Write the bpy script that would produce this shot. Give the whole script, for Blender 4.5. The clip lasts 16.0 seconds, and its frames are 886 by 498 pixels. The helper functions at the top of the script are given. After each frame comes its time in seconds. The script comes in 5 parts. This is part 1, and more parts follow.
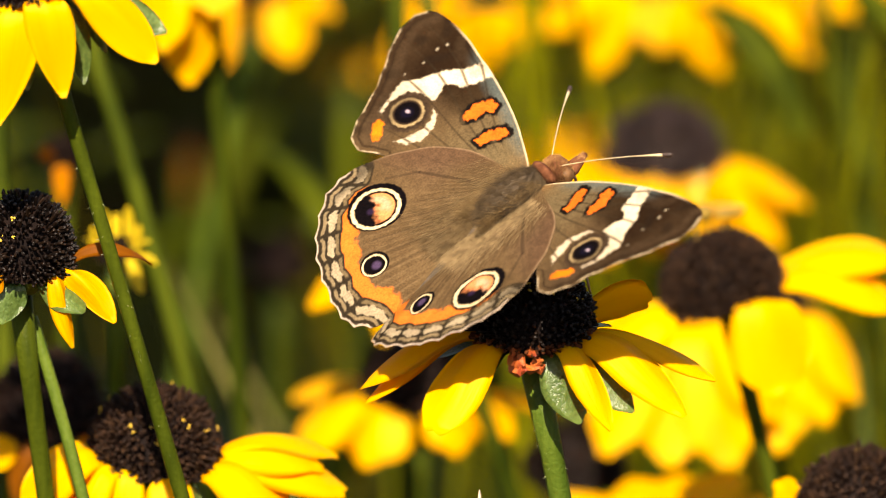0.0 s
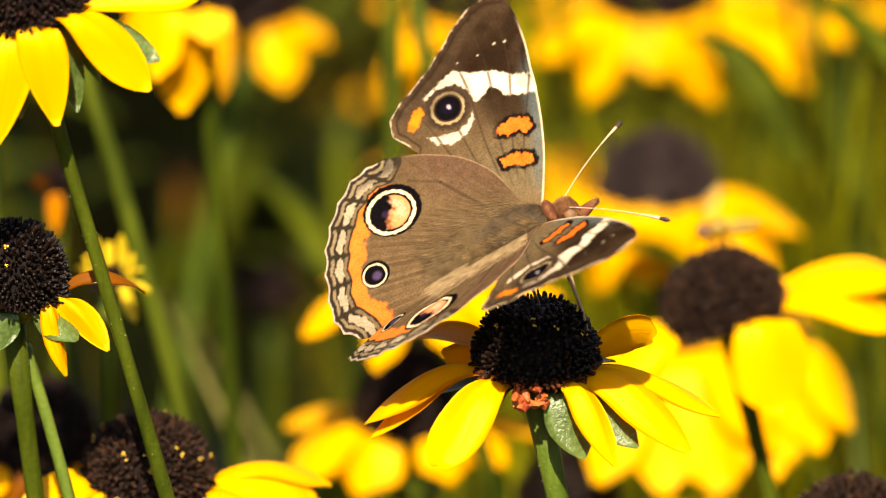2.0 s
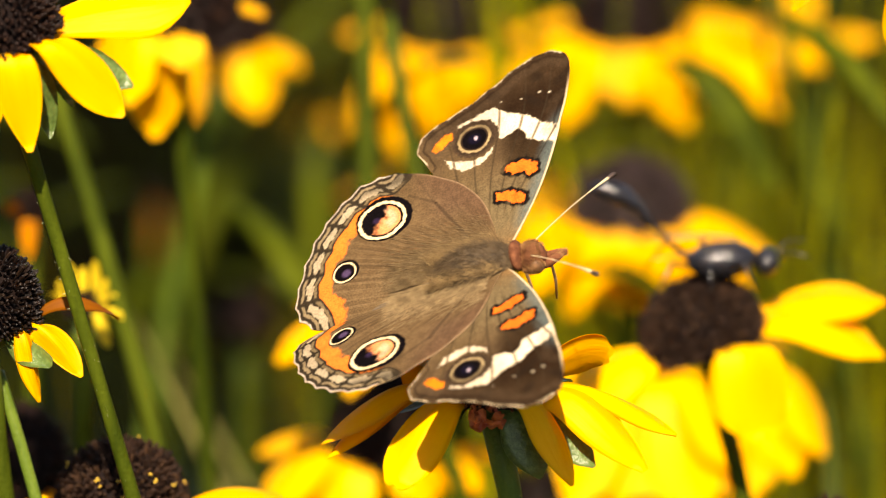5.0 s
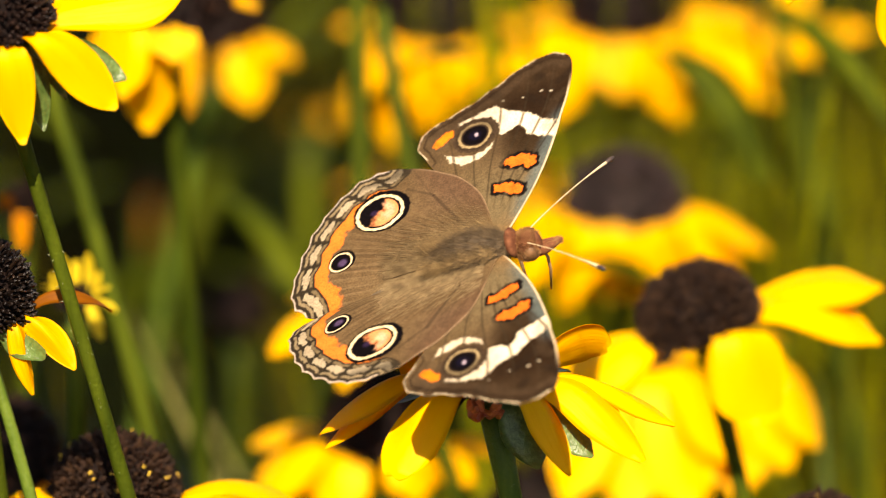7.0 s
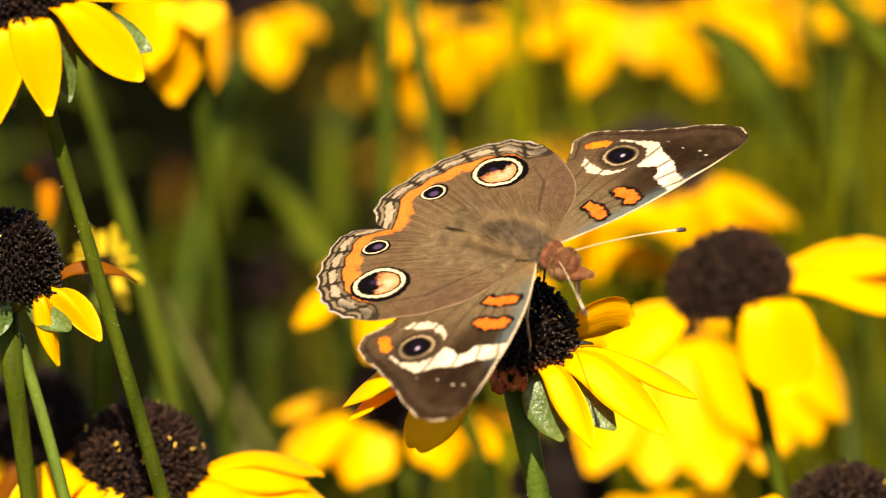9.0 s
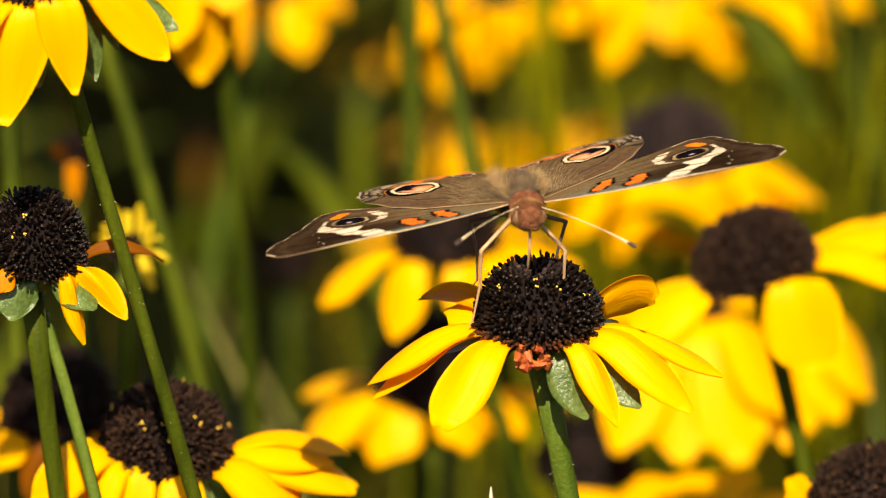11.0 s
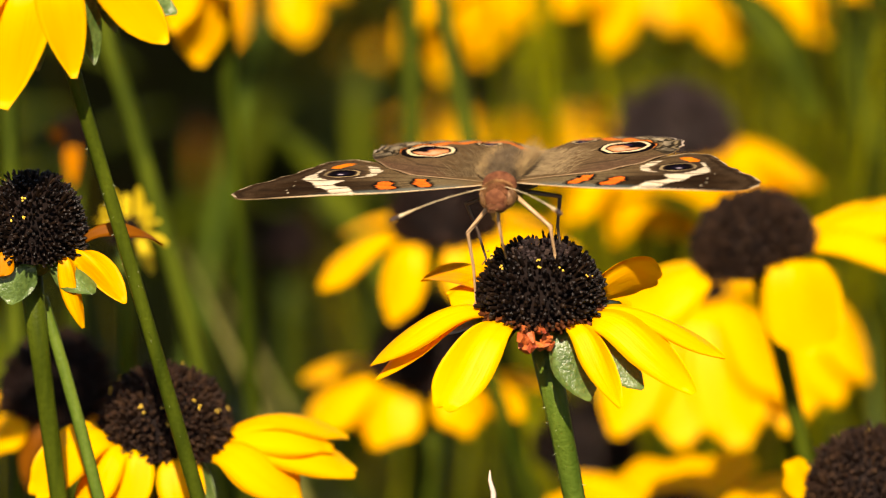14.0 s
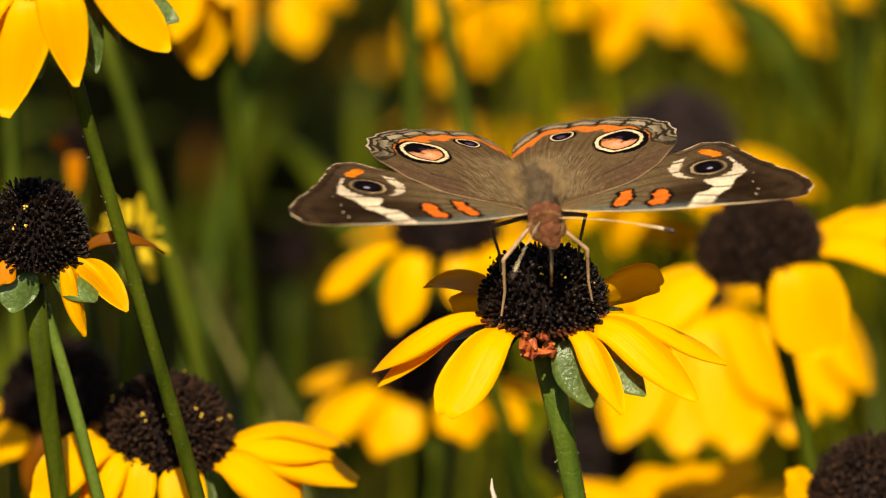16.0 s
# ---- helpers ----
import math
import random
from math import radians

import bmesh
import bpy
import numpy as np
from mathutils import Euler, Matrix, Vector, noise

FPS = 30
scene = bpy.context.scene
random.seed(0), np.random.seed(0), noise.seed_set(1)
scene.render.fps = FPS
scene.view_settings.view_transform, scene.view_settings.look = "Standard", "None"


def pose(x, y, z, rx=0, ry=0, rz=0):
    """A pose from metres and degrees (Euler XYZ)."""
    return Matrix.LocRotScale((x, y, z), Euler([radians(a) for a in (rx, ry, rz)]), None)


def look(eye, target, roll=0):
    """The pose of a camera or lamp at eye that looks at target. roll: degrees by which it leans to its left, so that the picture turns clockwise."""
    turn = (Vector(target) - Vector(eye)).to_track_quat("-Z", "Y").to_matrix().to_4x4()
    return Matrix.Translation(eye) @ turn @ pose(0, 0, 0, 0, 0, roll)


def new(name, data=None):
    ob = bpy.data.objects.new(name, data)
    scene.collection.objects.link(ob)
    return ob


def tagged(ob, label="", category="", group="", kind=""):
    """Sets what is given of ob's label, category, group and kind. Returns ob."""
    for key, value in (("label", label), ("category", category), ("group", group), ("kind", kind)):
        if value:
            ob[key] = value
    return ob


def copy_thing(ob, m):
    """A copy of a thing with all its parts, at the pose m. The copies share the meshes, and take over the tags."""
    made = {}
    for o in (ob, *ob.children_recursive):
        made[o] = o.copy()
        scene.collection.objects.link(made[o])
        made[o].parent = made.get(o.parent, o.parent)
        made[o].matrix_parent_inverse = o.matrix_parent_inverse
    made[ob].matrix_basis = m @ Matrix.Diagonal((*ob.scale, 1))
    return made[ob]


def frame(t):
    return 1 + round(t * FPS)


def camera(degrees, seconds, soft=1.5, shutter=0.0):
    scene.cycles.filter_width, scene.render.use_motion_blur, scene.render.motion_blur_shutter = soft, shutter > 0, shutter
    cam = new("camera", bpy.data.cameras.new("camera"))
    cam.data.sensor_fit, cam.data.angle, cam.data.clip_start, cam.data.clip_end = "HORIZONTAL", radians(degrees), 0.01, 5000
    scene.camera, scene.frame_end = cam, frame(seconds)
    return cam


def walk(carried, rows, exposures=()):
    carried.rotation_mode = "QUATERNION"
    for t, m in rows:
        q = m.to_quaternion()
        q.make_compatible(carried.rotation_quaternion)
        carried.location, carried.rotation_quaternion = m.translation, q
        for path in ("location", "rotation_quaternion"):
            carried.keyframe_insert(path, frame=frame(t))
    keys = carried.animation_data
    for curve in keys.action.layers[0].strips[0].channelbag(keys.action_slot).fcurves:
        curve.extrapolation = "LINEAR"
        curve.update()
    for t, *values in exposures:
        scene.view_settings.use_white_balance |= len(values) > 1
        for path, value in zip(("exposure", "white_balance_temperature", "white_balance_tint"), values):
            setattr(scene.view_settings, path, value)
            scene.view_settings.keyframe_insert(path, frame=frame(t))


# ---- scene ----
MM = 0.001
FOCUS = Vector((0.0, 0.0, 0.60))
TILT = radians(20)
RIGHT = Vector((1, 0, 0))
UP = Vector((0, math.sin(TILT), math.cos(TILT)))
BACK = Vector((0, -math.cos(TILT), math.sin(TILT)))
EYE = FOCUS + BACK

# ---- camera: a long lens a metre from the flower, held by hand ----
cam = camera(5.281, 16.0, soft=1.1)
cam.data.dof.use_dof = True
cam.data.dof.focus_distance = 1.0
cam.data.dof.aperture_fstop = 21.0
cam.data.dof.aperture_blades = 0
# seconds, aim to the right and up of the focus point in millimetres
CAMERA_DRIFT = [
    (0.0, 1.03, 1.94),
    (0.5, 0.79, 3.32),
    (1.0, 0.76, 3.79),
    (1.1, 1.05, 3.92),
    (1.2, 1.41, 4.03),
    (1.3, 1.58, 4.03),
    (1.5, 2.09, 4.47),
    (2.0, 1.74, 4.85),
    (2.5, 3.18, 5.15),
    (3.0, 2.38, 6.44),
    (3.5, 3.03, 6.35),
    (4.0, 3.56, 7.21),
    (6.5, 5.38, 7.62),
    (7.0, 5.21, 6.76),
    (7.5, 4.74, 5.76),
    (7.6, 4.64, 5.58),
    (8.0, 4.12, 5.09),
    (8.2, 3.97, 4.81),
    (8.5, 3.50, 4.35),
    (9.0, 2.50, 3.79),
    (11.5, -0.68, 1.12),
    (12.0, -1.03, 0.62),
    (12.5, -0.91, 0.18),
    (13.0, -0.44, 0.09),
    (13.5, -0.21, -0.29),
    (14.0, -0.06, -0.09),
    (14.5, -0.00, 0.00),
    (15.0, -0.12, 0.32),
    (15.5, -0.35, 0.50),
    (16.0, -0.26, 0.76),
]

walk(cam, [(t, look(EYE, FOCUS + RIGHT * (x * MM) + UP * (y * MM))) for t, x, y in CAMERA_DRIFT],
     exposures=[(0.0, 1.33, 7700, 17), (1.0, 1.40, 7700, 17), (3.0, 1.44, 7700, 17), (8.0, 1.38, 7700, 17), (9.2, 1.35, 7700, 17), (11.3, 1.13, 7800, 16), (15.9, 1.13, 7800, 16), (16.0, 0.72, 7700, 12)])

# ---- light: high clear sun, blue sky ----
SUN_ELEVATION, SUN_AZIMUTH = 49.0, -6.0      # azimuth from the camera's side (-y), negative to the left
sun_way = Vector((math.sin(radians(SUN_AZIMUTH)) * math.cos(radians(SUN_ELEVATION)),
                  -math.cos(radians(SUN_AZIMUTH)) * math.cos(radians(SUN_ELEVATION)),
                  math.sin(radians(SUN_ELEVATION))))
world = bpy.data.worlds.new("sky")
scene.world = world
world.use_nodes = True
sky = world.node_tree.nodes.new("ShaderNodeTexSky")
sky.sky_type = "NISHITA"
sky.sun_disc = False
sky.sun_elevation = radians(SUN_ELEVATION)
sky.sun_rotation = math.atan2(sun_way.x, sun_way.y)
backdrop = world.node_tree.nodes["Background"]
backdrop.inputs["Strength"].default_value = 0.075
world.node_tree.links.new(sky.outputs[0], backdrop.inputs["Color"])
lamp = bpy.data.lights.new("sun", "SUN")
lamp.energy, lamp.angle, lamp.color = 5.0, radians(0.53), (1.0, 0.93, 0.80)
sun = new("sun", lamp)
sun.matrix_world = look(Vector((0, 0, 3)) + sun_way, Vector((0, 0, 3)))


# ---- materials ----
def material(name, roughness=0.6, metallic=0.0):
    m = bpy.data.materials.new(name)
    m.use_nodes = True
    bsdf = m.node_tree.nodes["Principled BSDF"]
    bsdf.inputs["Roughness"].default_value = roughness
    bsdf.inputs["Metallic"].default_value = metallic
    return m, m.node_tree.nodes, m.node_tree.links, bsdf


def noise_node(nodes, links, scale, detail=4.0, coords="Object", stretch=None):
    tc = nodes.new("ShaderNodeTexCoord")
    n = nodes.new("ShaderNodeTexNoise")
    n.inputs["Scale"].default_value = scale
    n.inputs["Detail"].default_value = detail
    src = tc.outputs[coords]
    if stretch:
        mp = nodes.new("ShaderNodeMapping")
        mp.inputs["Scale"].default_value = stretch
        links.new(src, mp.inputs["Vector"])
        src = mp.outputs["Vector"]
    links.new(src, n.inputs["Vector"])
    return n


def ramp(nodes, links, src, stops):
    r = nodes.new("ShaderNodeValToRGB")
    while len(r.color_ramp.elements) < len(stops):
        r.color_ramp.elements.new(0.5)
    for e, (p, c) in zip(r.color_ramp.elements, stops):
        e.position, e.color = p, (*c, 1)
    links.new(src, r.inputs["Fac"])
    return r.outputs["Color"]


def mix(nodes, links, fac, a, b, mode="MIX"):
    m = nodes.new("ShaderNodeMix")
    m.data_type, m.blend_type = "RGBA", mode
    for sock, v in ((m.inputs[0], fac), (m.inputs[6], a), (m.inputs[7], b)):
        if isinstance(v, bpy.types.NodeSocket):
            links.new(v, sock)
        elif isinstance(v, (int, float)):
            sock.default_value = v
        else:
            sock.default_value = (*v, 1)
    return m.outputs[2]


def bump(nodes, links, bsdf, height, strength, distance):
    b = nodes.new("ShaderNodeBump")
    b.inputs["Strength"].default_value = strength
    b.inputs["Distance"].default_value = distance
    links.new(height, b.inputs["Height"])
    links.new(b.outputs["Normal"], bsdf.inputs["Normal"])


def translucent(nodes, links, bsdf, colour, amount):
    """Thin leaf or petal: part of the light passes through."""
    t = nodes.new("ShaderNodeBsdfTranslucent")
    links.new(colour, t.inputs["Color"])
    ms = nodes.new("ShaderNodeMixShader")
    ms.inputs[0].default_value = amount
    out = nodes["Material Output"]
    links.new(bsdf.outputs[0], ms.inputs[1])
    links.new(t.outputs[0], ms.inputs[2])
    links.new(ms.outputs[0], out.inputs["Surface"])


def petal_material(name, tip, base, blotch, wear=0.24):
    """Silky ray floret: UV x runs across, UV y from the base (0) to the tip (1)."""
    m, n, l, bsdf = material(name, 0.5)
    bsdf.inputs["Specular IOR Level"].default_value = 0.14
    uv = n.new("ShaderNodeUVMap")
    sep = n.new("ShaderNodeSeparateXYZ")
    l.new(uv.outputs[0], sep.inputs[0])
    grad = ramp(n, l, sep.outputs["Y"], [(0.0, base), (0.16, tip), (1.0, tip)])
    streak = noise_node(n, l, 5.0, 4.0, "UV", (4.5, 0.45, 1.0))
    col = mix(n, l, ramp(n, l, streak.outputs["Fac"], [(0.42, (0, 0, 0)), (0.80, (wear, wear, wear))]), grad, blotch)
    spots = noise_node(n, l, 420.0, 5.0)
    col = mix(n, l, ramp(n, l, spots.outputs["Fac"], [(0.60, (0, 0, 0)), (0.80, (0.45, 0.45, 0.45))]), col, blotch)
    crease = ramp(n, l, sep.outputs["X"], [(0.27, (0, 0, 0)), (0.31, (0.3, 0.3, 0.3)), (0.35, (0, 0, 0)), (0.65, (0, 0, 0)), (0.69, (0.3, 0.3, 0.3)), (0.73, (0, 0, 0))])
    col = mix(n, l, crease, col, blotch)
    info = n.new("ShaderNodeObjectInfo")
    col = mix(n, l, ramp(n, l, info.outputs["Random"], [(0.0, (0.0, 0.0, 0.0)), (1.0, (0.25, 0.25, 0.25))]), col, blotch)
    l.new(col, bsdf.inputs["Base Color"])
    bump(n, l, bsdf, streak.outputs["Fac"], 0.22, 0.0006)
    translucent(n, l, bsdf, mix(n, l, 1.0, col, (1.0, 0.85, 0.5), "MULTIPLY"), 0.48)
    return m


def leaf_material(name, dark, light, scale=300.0, thin=0.25, rough=0.6, gloss=0.06):
    m, n, l, bsdf = material(name, rough)
    bsdf.inputs["Specular IOR Level"].default_value = gloss
    a = noise_node(n, l, scale, 5.0)
    b = noise_node(n, l, scale * 6, 3.0)
    col = ramp(n, l, a.outputs["Fac"], [(0.3, dark), (0.7, light)])
    col = mix(n, l, ramp(n, l, b.outputs["Fac"], [(0.45, (0, 0, 0)), (0.8, (0.5, 0.5, 0.5))]), col,
              tuple(min(1, c * 1.8) for c in light))
    geo = n.new("ShaderNodeNewGeometry")
    col = mix(n, l, ramp(n, l, geo.outputs["Random Per Island"], [(0, (0, 0, 0)), (1, (0.45, 0.45, 0.45))]), col, dark)
    l.new(col, bsdf.inputs["Base Color"])
    bump(n, l, bsdf, b.outputs["Fac"], 0.5, 0.0003)
    if thin:
        translucent(n, l, bsdf, col, thin)
    return m


def plain(name, dark, light, scale, rough=0.6, strength=0.4, depth=0.0002, detail=5.0, stretch=None, gloss=0.5, island=0.0):
    m, n, l, bsdf = material(name, rough)
    bsdf.inputs["Specular IOR Level"].default_value = gloss
    a = noise_node(n, l, scale, detail, "Object", stretch)
    b = noise_node(n, l, scale * 5.3, 3.0)
    col = ramp(n, l, a.outputs["Fac"], [(0.3, dark), (0.72, light)])
    col = mix(n, l, ramp(n, l, b.outputs["Fac"], [(0.4, (0, 0, 0)), (0.75, (0.35, 0.35, 0.35))]), col, dark)
    if island:
        geo = n.new("ShaderNodeNewGeometry")
        lift = ramp(n, l, geo.outputs["Random Per Island"], [(0.0, (0.4, 0.4, 0.4)), (0.7, (1.0, 1.0, 1.0)), (1.0, (island, island, island * 0.8))])
        col = mix(n, l, 1.0, col, lift, "MULTIPLY")
    l.new(col, bsdf.inputs["Base Color"])
    bump(n, l, bsdf, b.outputs["Fac"], strength, depth)
    return m


YELLOW = petal_material("yellow_petal", (0.89, 0.508, 0.004), (0.73, 0.25, 0.003), (0.84, 0.415, 0.003))
ORANGE = petal_material("withered_petal", (0.66, 0.245, 0.003), (0.30, 0.07, 0.004), (0.48, 0.15, 0.003))
BROWN_PETAL = petal_material("brown_petal", (0.24, 0.075, 0.001), (0.10, 0.022, 0.001), (0.13, 0.032, 0.001))
AGEING = petal_material("ageing_petal", (0.89, 0.49, 0.004), (0.46, 0.11, 0.003), (0.64, 0.19, 0.003), 0.6)
PALE_PETAL = petal_material("pale_petal", (0.70, 0.55, 0.030), (0.40, 0.34, 0.015), (0.62, 0.44, 0.010))
RUST = plain("rust_stub", (0.2336, 0.0292, 0.00584), (0.5475, 0.146, 0.0219), 700, 0.6, 0.8)
CONE = plain("dark_cone", (0.00438, 0.00292, 0.00292), (0.01022, 0.00511, 0.00365), 900, 0.8, gloss=0.08)
FLORET = plain("floret", (0.00438, 0.00219, 0.001825), (0.0219, 0.01022, 0.0073), 1200, 0.5, gloss=0.10, island=2.0)
FLORET_DARK = plain("black_floret", (0.0022, 0.0013, 0.0010), (0.0125, 0.0065, 0.0042), 1200, 0.42, gloss=0.16, island=2.2)
FLORET_BROWN = plain("brown_floret", (0.009, 0.0045, 0.003), (0.038, 0.019, 0.011), 1200, 0.6, gloss=0.1, island=1.6)
FLORET_GREY = plain("grey_floret", (0.010, 0.006, 0.006), (0.050, 0.032, 0.030), 1200, 0.6, gloss=0.15, island=1.6)
FLORET_RUST = plain("rust_floret", (0.03, 0.008, 0.003), (0.16, 0.045, 0.012), 1200, 0.6, gloss=0.1, island=1.5)
POLLEN = plain("pollen", (0.45, 0.27, 0.02), (0.80, 0.55, 0.06), 3000, 0.7)
STEM = plain("green_stem", (0.015, 0.025, 0.0018), (0.062, 0.080, 0.0054), 420, 0.5, 0.35, 0.0003, 4.0, (1, 1, 0.12), gloss=0.05)
STEM_PALE = plain("pale_green_stem", (0.030, 0.060, 0.005), (0.100, 0.142, 0.018), 420, 0.45, 0.4, 0.0003, 4.0, (1, 1, 0.12), gloss=0.12)
HAIR = plain("stem_hair", (0.1825, 0.2117, 0.0876), (0.3285, 0.3504, 0.1825), 500, 0.6)
SEPAL = leaf_material("sepal", (0.040, 0.078, 0.014), (0.120, 0.180, 0.046), 420, 0.25, 0.33, 0.4)
# leaf colours near black: the shade inside the bed is put into them
LEAF_SHADED = leaf_material("leaf", (0.001314, 0.00292, 0.000146), (0.00949, 0.01606, 0.00073), 60)
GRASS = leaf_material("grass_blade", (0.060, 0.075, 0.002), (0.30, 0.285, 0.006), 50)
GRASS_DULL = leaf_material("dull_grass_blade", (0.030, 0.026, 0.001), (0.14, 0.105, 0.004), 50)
# lit copy of the bed leaf: sunlight is put into its lighter colour
LEAF_MID = leaf_material("leaf_lit_copy", (0.018, 0.030, 0.001), (0.085, 0.100, 0.004), 40)
LEAF_PALE = leaf_material("pale_leaf", (0.0511, 0.0803, 0.0146), (0.1095, 0.146, 0.0365), 60)
STRAW = leaf_material("dry_grass", (0.17, 0.165, 0.035), (0.36, 0.34, 0.105), 120)
# near-black soil: the shade of the dense bed is put into its colour
SOIL_SHADED = plain("soil", (0.0012, 0.0011, 0.0005), (0.0045, 0.0040, 0.0014), 14, 0.95, 0.8, 0.01, gloss=0.0)
TWIG = plain("dry_tip", (0.3285, 0.2482, 0.1898), (0.5475, 0.4526, 0.3796), 500, 0.7)


# ---- building blocks ----
def part(name, bm, mat, parent, label="", smooth=True, kind=""):
    """One mesh object under a thing or a part."""
    me = bpy.data.meshes.new(name)
    if smooth:
        for f in bm.faces:
            f.smooth = True
    bm.to_mesh(me)
    bm.free()
    me.materials.append(mat)
    ob = new(name, me)
    ob.parent = parent
    return tagged(ob, label=label, kind=kind)


def raw_mesh(name, verts, faces, mats, parent=None, label="", kind="", smooth=True):
    me = bpy.data.meshes.new(name)
    me.from_pydata(verts, [], faces)
    me.polygons.foreach_set("use_smooth", [smooth] * len(me.polygons))
    for m in mats:
        me.materials.append(m)
    me.update()
    ob = new(name, me)
    ob.parent = parent
    return tagged(ob, label=label, kind=kind)


def spot(px, py, depth):
    """World point that the lens at rest shows at (px, py), depth millimetres behind the focus plane."""
    k = MM / 17.0 * (1 + depth / 1000.0)
    return FOCUS + RIGHT * ((px - 784) * k) + UP * ((441 - py) * k) - BACK * (depth * MM)


def tube(bm, points, radii, sides=8, close=True):
    """A swept tube along points."""
    pts = [Vector(p) for p in points]
    rings = []
    side = Vector((1, 0, 0))
    for i, p in enumerate(pts):
        d = (pts[min(i + 1, len(pts) - 1)] - pts[max(i - 1, 0)]).normalized()
        side = side - d * side.dot(d)
        if side.length < 1e-6:
            side = d.orthogonal()
        side.normalize()
        other = d.cross(side)
        rings.append([bm.verts.new(p + (side * math.cos(a) + other * math.sin(a)) * radii[i])
                      for a in (2 * math.pi * k / sides for k in range(sides))])
    for a, b in zip(rings, rings[1:]):
        for k in range(sides):
            bm.faces.new((a[k], a[(k + 1) % sides], b[(k + 1) % sides], b[k]))
    if close:
        bm.faces.new(rings[0][::-1])
        bm.faces.new(rings[-1])


def bezier(p0, p1, p2, p3, n):
    out = []
    for i in range(n + 1):
        t = i / n
        s = 1 - t
        out.append(p0 * s ** 3 + p1 * (3 * s * s * t) + p2 * (3 * s * t * t) + p3 * t ** 3)
    return out


def ball(bm, centre, rx, ry, rz, seg=12, rings=8, turn=None):
    m = Matrix.Translation(centre) @ (turn or Matrix()) @ Matrix.Diagonal((rx, ry, rz, 1))
    bmesh.ops.create_uvsphere(bm, u_segments=seg, v_segments=rings, radius=1.0, matrix=m)


def petal_mesh(name, base, tip, width, rng, lift=1.5, curl=0.0, twist=0.0, roll=0.0, blunt=0.5, mat=None, parent=None, nu=8, nv=12, face=None, crease=0.10):
    """A ray floret as a thin closed shell: ridged, cupped, notched at the tip. Lengths in mm, in its flower's space."""
    base, tip = Vector(base), Vector(tip)
    out = tip - base
    flat = Vector((out.x, out.y, 0)).normalized() if face is None else Vector((math.cos(face), math.sin(face), 0))
    c1 = base + flat * (out.length * 0.33) + Vector((0, 0, lift))
    c2 = base + out * 0.68 + Vector((0, 0, lift * 0.8))
    line = bezier(base, c1, c2, tip, nv)
    side0 = flat.cross(Vector((0, 0, 1))).normalized()
    verts, faces, uvs = [], [], []
    wob = [rng.uniform(-0.12, 0.12) for _ in range(nu + 1)]
    phase = rng.uniform(0, 6)
    for layer in (0, 1):
        for j in range(nv + 1):
            t = j / nv
            d = (line[min(j + 1, nv)] - line[max(j - 1, 0)]).normalized()
            ang = roll + twist * t
            s = (side0 - d * side0.dot(d)).normalized()
            nrm = s.cross(d).normalized()
            s, nrm = s * math.cos(ang) + nrm * math.sin(ang), nrm * math.cos(ang) - s * math.sin(ang)
            dip = min(0.0, blunt)
            start = 0.62 + 0.35 * dip
            broad = 0.42 - 0.35 * dip
            fall = max(0.0, (t - start) / (1 - start)) ** (2.2 + 0.9 * dip)
            w = 0.5 * width * (broad + (1 - broad) * math.sin(min(1.0, t * 1.35) * math.pi / 2)) * max(0.05, 1 - fall * (1 - 0.45 * max(0.0, blunt))) ** 0.75
            for i in range(nu + 1):
                u = 2 * i / nu - 1
                notch = (0.35 * abs(math.sin(u * math.pi * 1.0)) - 0.5 * u * u) * max(0, (t - 0.8) / 0.2) * width * 0.18 * max(0.0, min(1.0, blunt * 3))
                ridge = 0.11 * math.cos(u * math.pi * 2) * (1 - t * 0.4) * math.sin(math.pi * min(1, t * 1.1 + 0.05))
                cup = curl * u * u * w * 0.5 - crease * abs(u) ** 1.3 * w * math.sin(math.pi * min(1.0, 0.1 + t)) + 0.16 * math.sin(phase + t * 7 + u * 2) * abs(u) * t
                p = line[j] + s * (u * w * (1 + wob[i] * 0.4 * t)) + nrm * (ridge + cup - layer * 0.16 * (1 - 0.8 * u * u)) + d * notch
                verts.append(p * MM)
                uvs.append((i / nu, t))
    row = nu + 1
    off = row * (nv + 1)
    for j in range(nv):
        for i in range(nu):
            a = j * row + i
            faces.append((a, a + 1, a + row + 1, a + row))
            b = a + off
            faces.append((b + row, b + row + 1, b + 1, b))
    rim = [j * row for j in range(nv + 1)] + [nv * row + i for i in range(1, nu + 1)] + [j * row + nu for j in range(nv - 1, -1, -1)] + [i for i in range(nu - 1, 0, -1)]
    for a, b in zip(rim, rim[1:] + rim[:1]):
        faces.append((a, a + off, b + off, b))
    ob = raw_mesh(name, verts, faces, [mat], parent)
    layer = ob.data.uv_layers.new(name="UVMap")
    idx = np.empty(len(ob.data.loops), dtype=np.int32)
    ob.data.loops.foreach_get("vertex_index", idx)
    layer.data.foreach_set("uv", np.array(uvs, dtype=np.float32)[idx].ravel())
    return ob


def dome(u, a, r, h):
    """Point and outward normal on a blunt cone; u from 0 at the top to 1 at the rim (mm)."""
    th = u * math.pi * 0.56
    x = r * math.sin(th) ** 0.85
    z = h * (math.cos(th) * 0.9 + 0.1)
    n = Vector((math.sin(th) * math.cos(a) / r, math.sin(th) * math.sin(a) / r, math.cos(th) / h)).normalized()
    return Vector((x * math.cos(a), x * math.sin(a), z)), n


